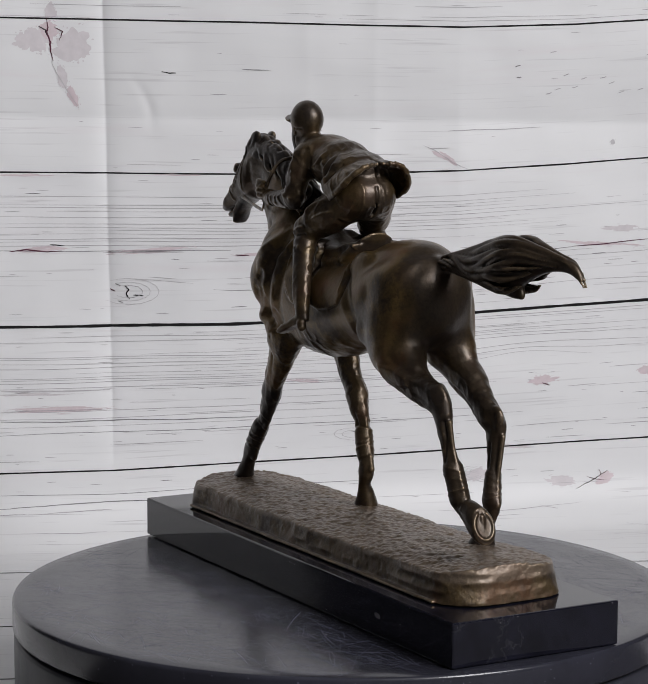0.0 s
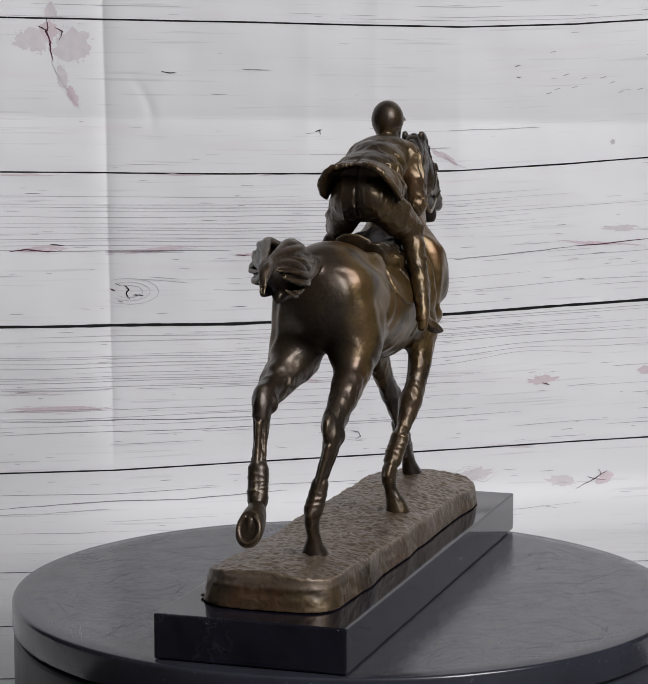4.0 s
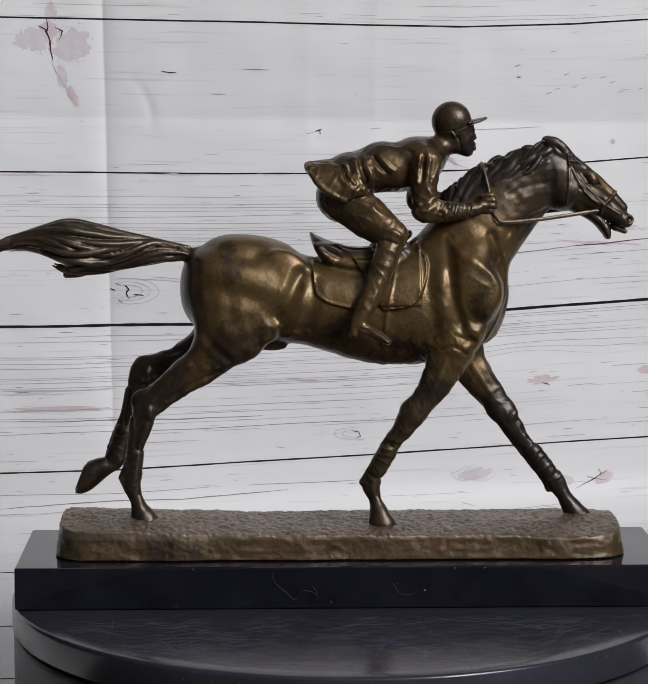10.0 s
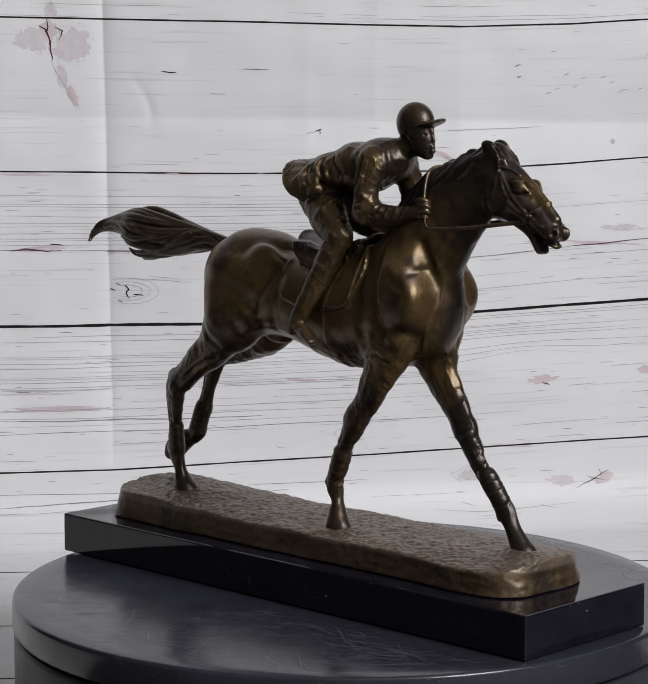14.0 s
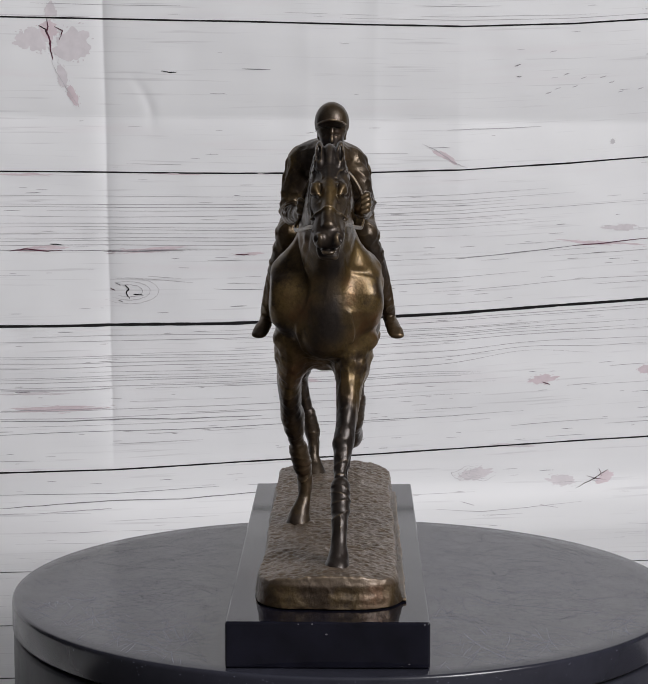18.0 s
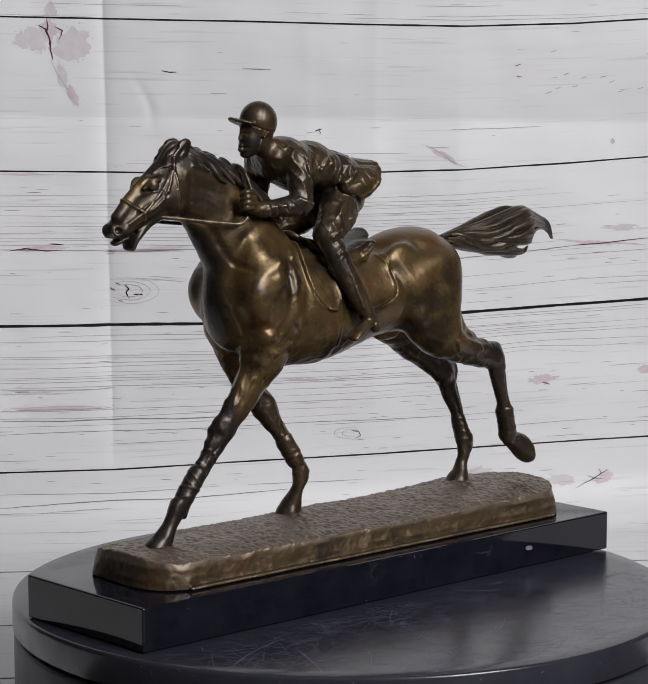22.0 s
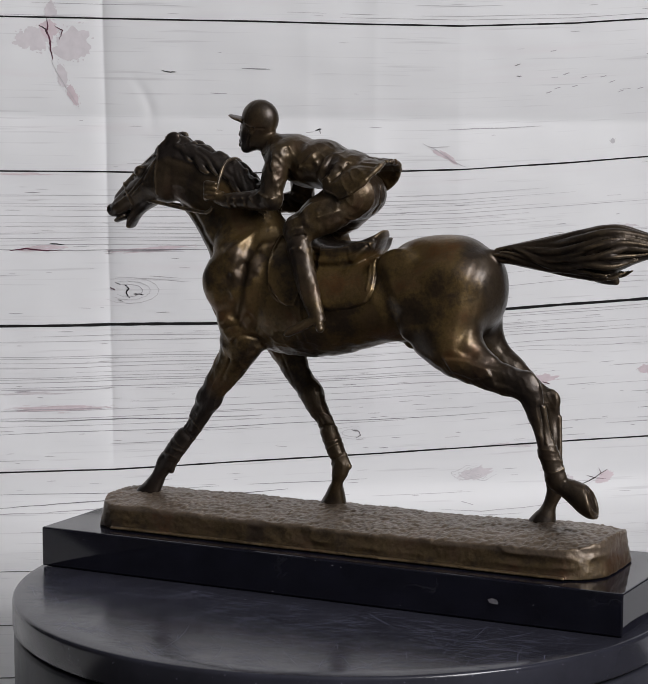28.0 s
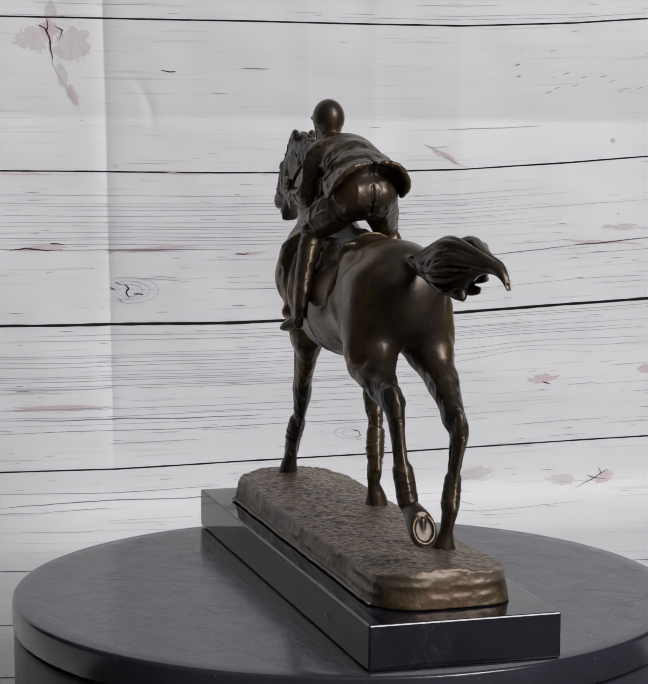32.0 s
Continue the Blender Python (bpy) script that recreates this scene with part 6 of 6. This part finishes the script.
def hair(c):
    """Wavy tail locks with ragged tips, and the mane blown back along the crest in thick locks."""
    rnd = random.Random(11)
    sx = np.array((-221, -218, -212, -200, -185, -173, -165, -150, -135, -120, -95), float)
    top = np.array((207, 214, 220.5, 224, 228.5, 233, 233, 229.5, 224.5, 220.5, 215.5))
    low = np.array((205.5, 208.5, 213.5, 214, 206.5, 198.5, 197.5, 200.5, 204, 206.5, 207.5))
    mid = np.array((-23.5, -23, -21.5, -19, -16.5, -15, -14.5, -14, -13.5, -13, -11.5))
    for n in range(27):
        u, fat = (n % 9 + 0.5) / 9, (2.4, 1.8, 1.2)[n // 9] * rnd.uniform(0.8, 1.2)
        u = min(max(u + rnd.uniform(-0.05, 0.05), 0.03), 0.97)
        end = -221 if u < 0.42 else (-214, -206, -197, -189, -181, -175)[min(int((u - 0.42) / 0.1), 5)]
        end, ph, bow = end + rnd.uniform(0, 4) + (14 * (n // 9 > 0)), rnd.uniform(0.2, 1.6), rnd.uniform(4.0, 8.0)
        for side in (-1, 1):
            rows = []
            for i in range(15):
                t = i / 14
                x = -97 - 4 * (n // 9) + (end + 97) * t
                h, zc = np.interp(x, sx, (top - low) / 2), np.interp(x, sx, (top + low) / 2)
                v = 1 - 2 * u + bow / max(h, 3) * math.sin(ph + t * 8.2 + 0.5 * side) * (1 - abs(1 - 2 * u)) * min(1, 3 * (1 - t))
                v = min(max(v, -0.97), 0.97)
                y = np.interp(x, sx, mid) + side * h * 0.88 * math.sqrt(1 - v * v) * (0.9 + 0.12 * math.sin(n * 2.3 + t * 9))
                rows.append((x, y, zc + h * v, fat * min(1.0, 0.35 + i * 0.16, 0.3 + (14 - i) * 0.18), 1.0))
            c.limb(rows, 0.05)
    crest = curve_through([(*p, 1, 1) for p in ((127.6, -9.0, 278.0), (113.4, -9.0, 274.2), (100.9, -9.0, 269.9), (83.0, -9.0, 262.3), (68.8, -9.0, 252.1), (61.9, -9.0, 246.2))], 8)
    for n in range(64):
        i = int((n // 2) / 32 * (len(crest) - 2))
        x, y, z = crest[i][:3]
        side, depth = (-1, 1)[n % 2], rnd.choice((1.5, 4.5, 7.5)) + rnd.uniform(-1, 1)
        back = rnd.uniform(17, 30) * (1.0 if i < len(crest) * 0.7 else 0.45)
        far = min(i + 9, len(crest) - 1)
        dx, dz = crest[far][0] - x - 1e-3, crest[far][2] - z
        l = math.hypot(dx, dz) or 1
        ux, uz, fat, ph = dx / l, dz / l, rnd.uniform(1.9, 3.2), rnd.uniform(0, 6)
        rows = []
        for s in range(8):
            t = s / 7
            drop = (depth + 3.5) * t ** 0.8 - 2.2 * math.sin(min(t * 2, 1) * 3.1) * (depth < 3) + 1.3 * math.sin(t * 6.5 + ph)
            inset = max(drop, 0.15)
            yy = 0.56 * math.sqrt(max(20 ** 2 - max(20 - inset, 0) ** 2, 0)) + 0.4
            rows.append((x + ux * back * t, y + side * yy, z + 0.6 + uz * back * t - drop, fat * (1 - 0.65 * t * t), 0.9))
        c.limb(rows, 0.2)
    # forelock and the tuft between the ears
    c.limb([(125, -8.6, 280.0, 2.6, 1.1), (131, -8.6, 278.6, 3.4, 0.85), (138, -8.6, 272.4, 2.6, 1.0), (144, -8.6, 267.2, 1.0, 1.2)], 0.5)
    for s in (-2.8, 0.0, 2.9):
        x, y, z = crest[0][:3]
        c.limb([(x + 2, y + s, z - 1, 2.2, 0.9), (x + 7, y + s * 1.5, z - 2.5, 1.8, 0.9), (x + 12, y + s * 1.2, z - 8, 1.0, 0.9)], 0.4)


def tube_skin(points, r, flat=1.0, around=8):
    """A strap or cord through points (x, y, z), as a closed tube."""
    rows = np.array([p[:3] for p in curve_through([(*p, 1, 1) for p in points], 6)])
    verts, quads = [], []
    for i, p in enumerate(rows):
        d = rows[min(i + 1, len(rows) - 1)] - rows[max(i - 1, 0)]
        d /= np.linalg.norm(d)
        side = np.cross(d, (0, 0, 1))
        side = side / np.linalg.norm(side) if np.linalg.norm(side) > 0.05 else np.array((0.0, 1.0, 0.0))
        up = np.cross(side, d)
        for k in range(around):
            a = 2 * math.pi * k / around
            verts.append(p + side * (r * flat * math.cos(a)) + up * (r * math.sin(a)))
    for i in range(len(rows) - 1):
        for k in range(around):
            m = (k + 1) % around
            quads.append((i * around + k, (i + 1) * around + k, (i + 1) * around + m, i * around + m))
    return np.array(verts), np.array(quads)


rider.wrinkle((-30, -50, 226), (62, 28, 282), 5.0, 18, -25, 0.5, 31)
rider.wrinkle((36, -60, 224), (92, 34, 276), 4.2, 12, 55, 0.36, 32)
rider.wrinkle((-30, -64, 160), (45, 42, 246), 4.6, 16, 40, 0.36, 33)
rider.wrinkle((-30, -64, 160), (92, 42, 290), 3, 3, 0, 0.14, 42)
horse.wrinkle((-110, -62, 40), (160, 42, 160), 9, 9, 0, 0.5, 34)
horse.wrinkle((-150, -62, 40), (160, 42, 160), 4, 4, 0, 0.24, 35)
horse.wrinkle((-110, -62, 140), (98, 42, 250), 16, 16, 0, 0.32, 36)
horse.wrinkle((90, -40, 215), (192, 20, 290), 4.5, 4.5, 0, 0.25, 37)
horse.wrinkle((15, -62, 150), (105, 42, 232), 7, 16, 55, 0.16, 38)
horse.wrinkle((8, -62, 60), (150, 42, 165), 3.6, 9, 20, 0.34, 40)
horse.wrinkle((-160, -62, 60), (-70, 42, 150), 3.6, 9, -25, 0.34, 41)
wrap_legs(horse)
shoe_sole(horse)
hair(horse)
REINS = [
    tube_skin([(88.7, -26.0, 238.1), (91.3, -28.5, 234.1), (96.3, -28.8, 232.0), (119.3, -24.5, 233.6), (143.7, -19.5, 236.8), (157.6, -15.2, 238.7), (161.0, -13.5, 240.7)], 1.2, 0.55),
    tube_skin([(89.1, 11.0, 237.3), (92.9, 10.0, 233.8), (97.8, 8.5, 233.4), (114.0, 5.0, 235.1), (130.3, 1.5, 237.3), (148.3, -2.0, 239.5)], 1.2, 0.55),
    tube_skin([(87.7, -25.0, 241.0), (86.1, -23.5, 252.9), (83.8, -17.0, 264.3), (83.6, -7.0, 267.1), (85.1, 2.0, 264.0), (85.6, 9.0, 253.3), (87.1, 12.0, 241.5)], 1.25, 0.8),
]
skins = [horse.skin(), rider.skin(), ground.skin()]
straps = sum(len(v) for v, q in skins)
statue_me, which = mesh_from_skins("racehorse_statue", skins + REINS)
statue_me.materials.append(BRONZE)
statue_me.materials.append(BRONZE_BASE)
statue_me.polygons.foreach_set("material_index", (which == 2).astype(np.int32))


def lay_patina_shade(me):
    """Head, mane and tail are patinated darker, legs darken downwards, breast and rump have shade painted in; haunch,
    flank and shoulder are rubbed brown.
    """
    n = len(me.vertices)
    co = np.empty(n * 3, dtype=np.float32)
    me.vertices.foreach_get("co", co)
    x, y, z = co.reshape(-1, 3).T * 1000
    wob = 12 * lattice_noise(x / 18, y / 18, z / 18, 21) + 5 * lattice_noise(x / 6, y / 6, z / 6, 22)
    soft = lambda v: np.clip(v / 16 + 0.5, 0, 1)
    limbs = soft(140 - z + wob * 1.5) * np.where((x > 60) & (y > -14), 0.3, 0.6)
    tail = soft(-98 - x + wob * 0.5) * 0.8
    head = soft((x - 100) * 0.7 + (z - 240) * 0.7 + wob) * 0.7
    # less of the dark tone along the ridge of the face
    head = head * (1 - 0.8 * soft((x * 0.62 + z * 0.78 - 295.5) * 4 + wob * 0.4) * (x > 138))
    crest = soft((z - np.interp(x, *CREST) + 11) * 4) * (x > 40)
    # breast and rump: shade painted in, the breast unevenly from side to side
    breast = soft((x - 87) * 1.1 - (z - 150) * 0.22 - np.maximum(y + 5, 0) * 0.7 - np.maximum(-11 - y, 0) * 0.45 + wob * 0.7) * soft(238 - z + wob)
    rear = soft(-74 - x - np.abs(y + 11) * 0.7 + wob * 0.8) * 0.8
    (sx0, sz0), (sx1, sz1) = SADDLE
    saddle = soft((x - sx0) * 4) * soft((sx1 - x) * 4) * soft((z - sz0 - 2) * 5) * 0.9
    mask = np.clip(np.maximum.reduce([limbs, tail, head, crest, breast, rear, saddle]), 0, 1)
    # the rider: shade painted into face, seat, breast and the +y side; brown coat and cap
    face = soft((x - 66) * 1.5) * soft((287 - z) * 2) * soft((z - 252) * 2)
    seat = soft(26 - x + wob * 0.5) * soft(z - 205) * soft(14 - np.abs(y + 12)) * 0.8
    front = soft((x - 46) * 1.2 - (z - 235) * 0.4) * soft(16 - np.abs(y + 12)) * soft(z - 225) * 0.8
    own = np.clip(np.maximum.reduce([face, seat, front, 0.34 + 0.26 * soft(y + 11) + wob / 40]), 0, 1)
    a, b = len(skins[0][0]), len(skins[0][0]) + len(skins[1][0])
    mask[a:b] = own[a:b]
    # the base: its top gets the paler tone, as lit from above
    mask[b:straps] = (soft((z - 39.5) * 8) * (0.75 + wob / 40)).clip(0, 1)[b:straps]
    mask[straps:] = 1.0
    layer = me.attributes.new("patina_shade", "FLOAT", "POINT")
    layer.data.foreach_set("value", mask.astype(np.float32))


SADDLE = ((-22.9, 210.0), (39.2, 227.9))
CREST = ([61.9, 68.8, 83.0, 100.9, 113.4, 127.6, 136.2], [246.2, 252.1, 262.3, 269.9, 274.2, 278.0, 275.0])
lay_patina_shade(statue_me)
statue = tagged(new("racehorse_statue", statue_me), "patinated bronze statue of a galloping racehorse and crouching jockey", "statue")


def motions():
    """The platter turns clockwise, and the plinth and the bronze ride on it."""
    turns = [(0, 119.65), (2, 96.18), (4, 72.66), (6, 49.11), (8, 25.70), (10, 2.59), (12, -20.40), (14, -43.56), (16, -66.92), (18, -90.20), (20, -113.46), (22, -136.69), (24, -159.89), (26, -183.18), (28, -206.50), (30, -229.80), (32, -253.08)]
    for ob in (platter, plinth, statue):
        walk(ob, [(t, pose(0, 0, 0, 0, 0, a)) for t, a in turns])


motions()
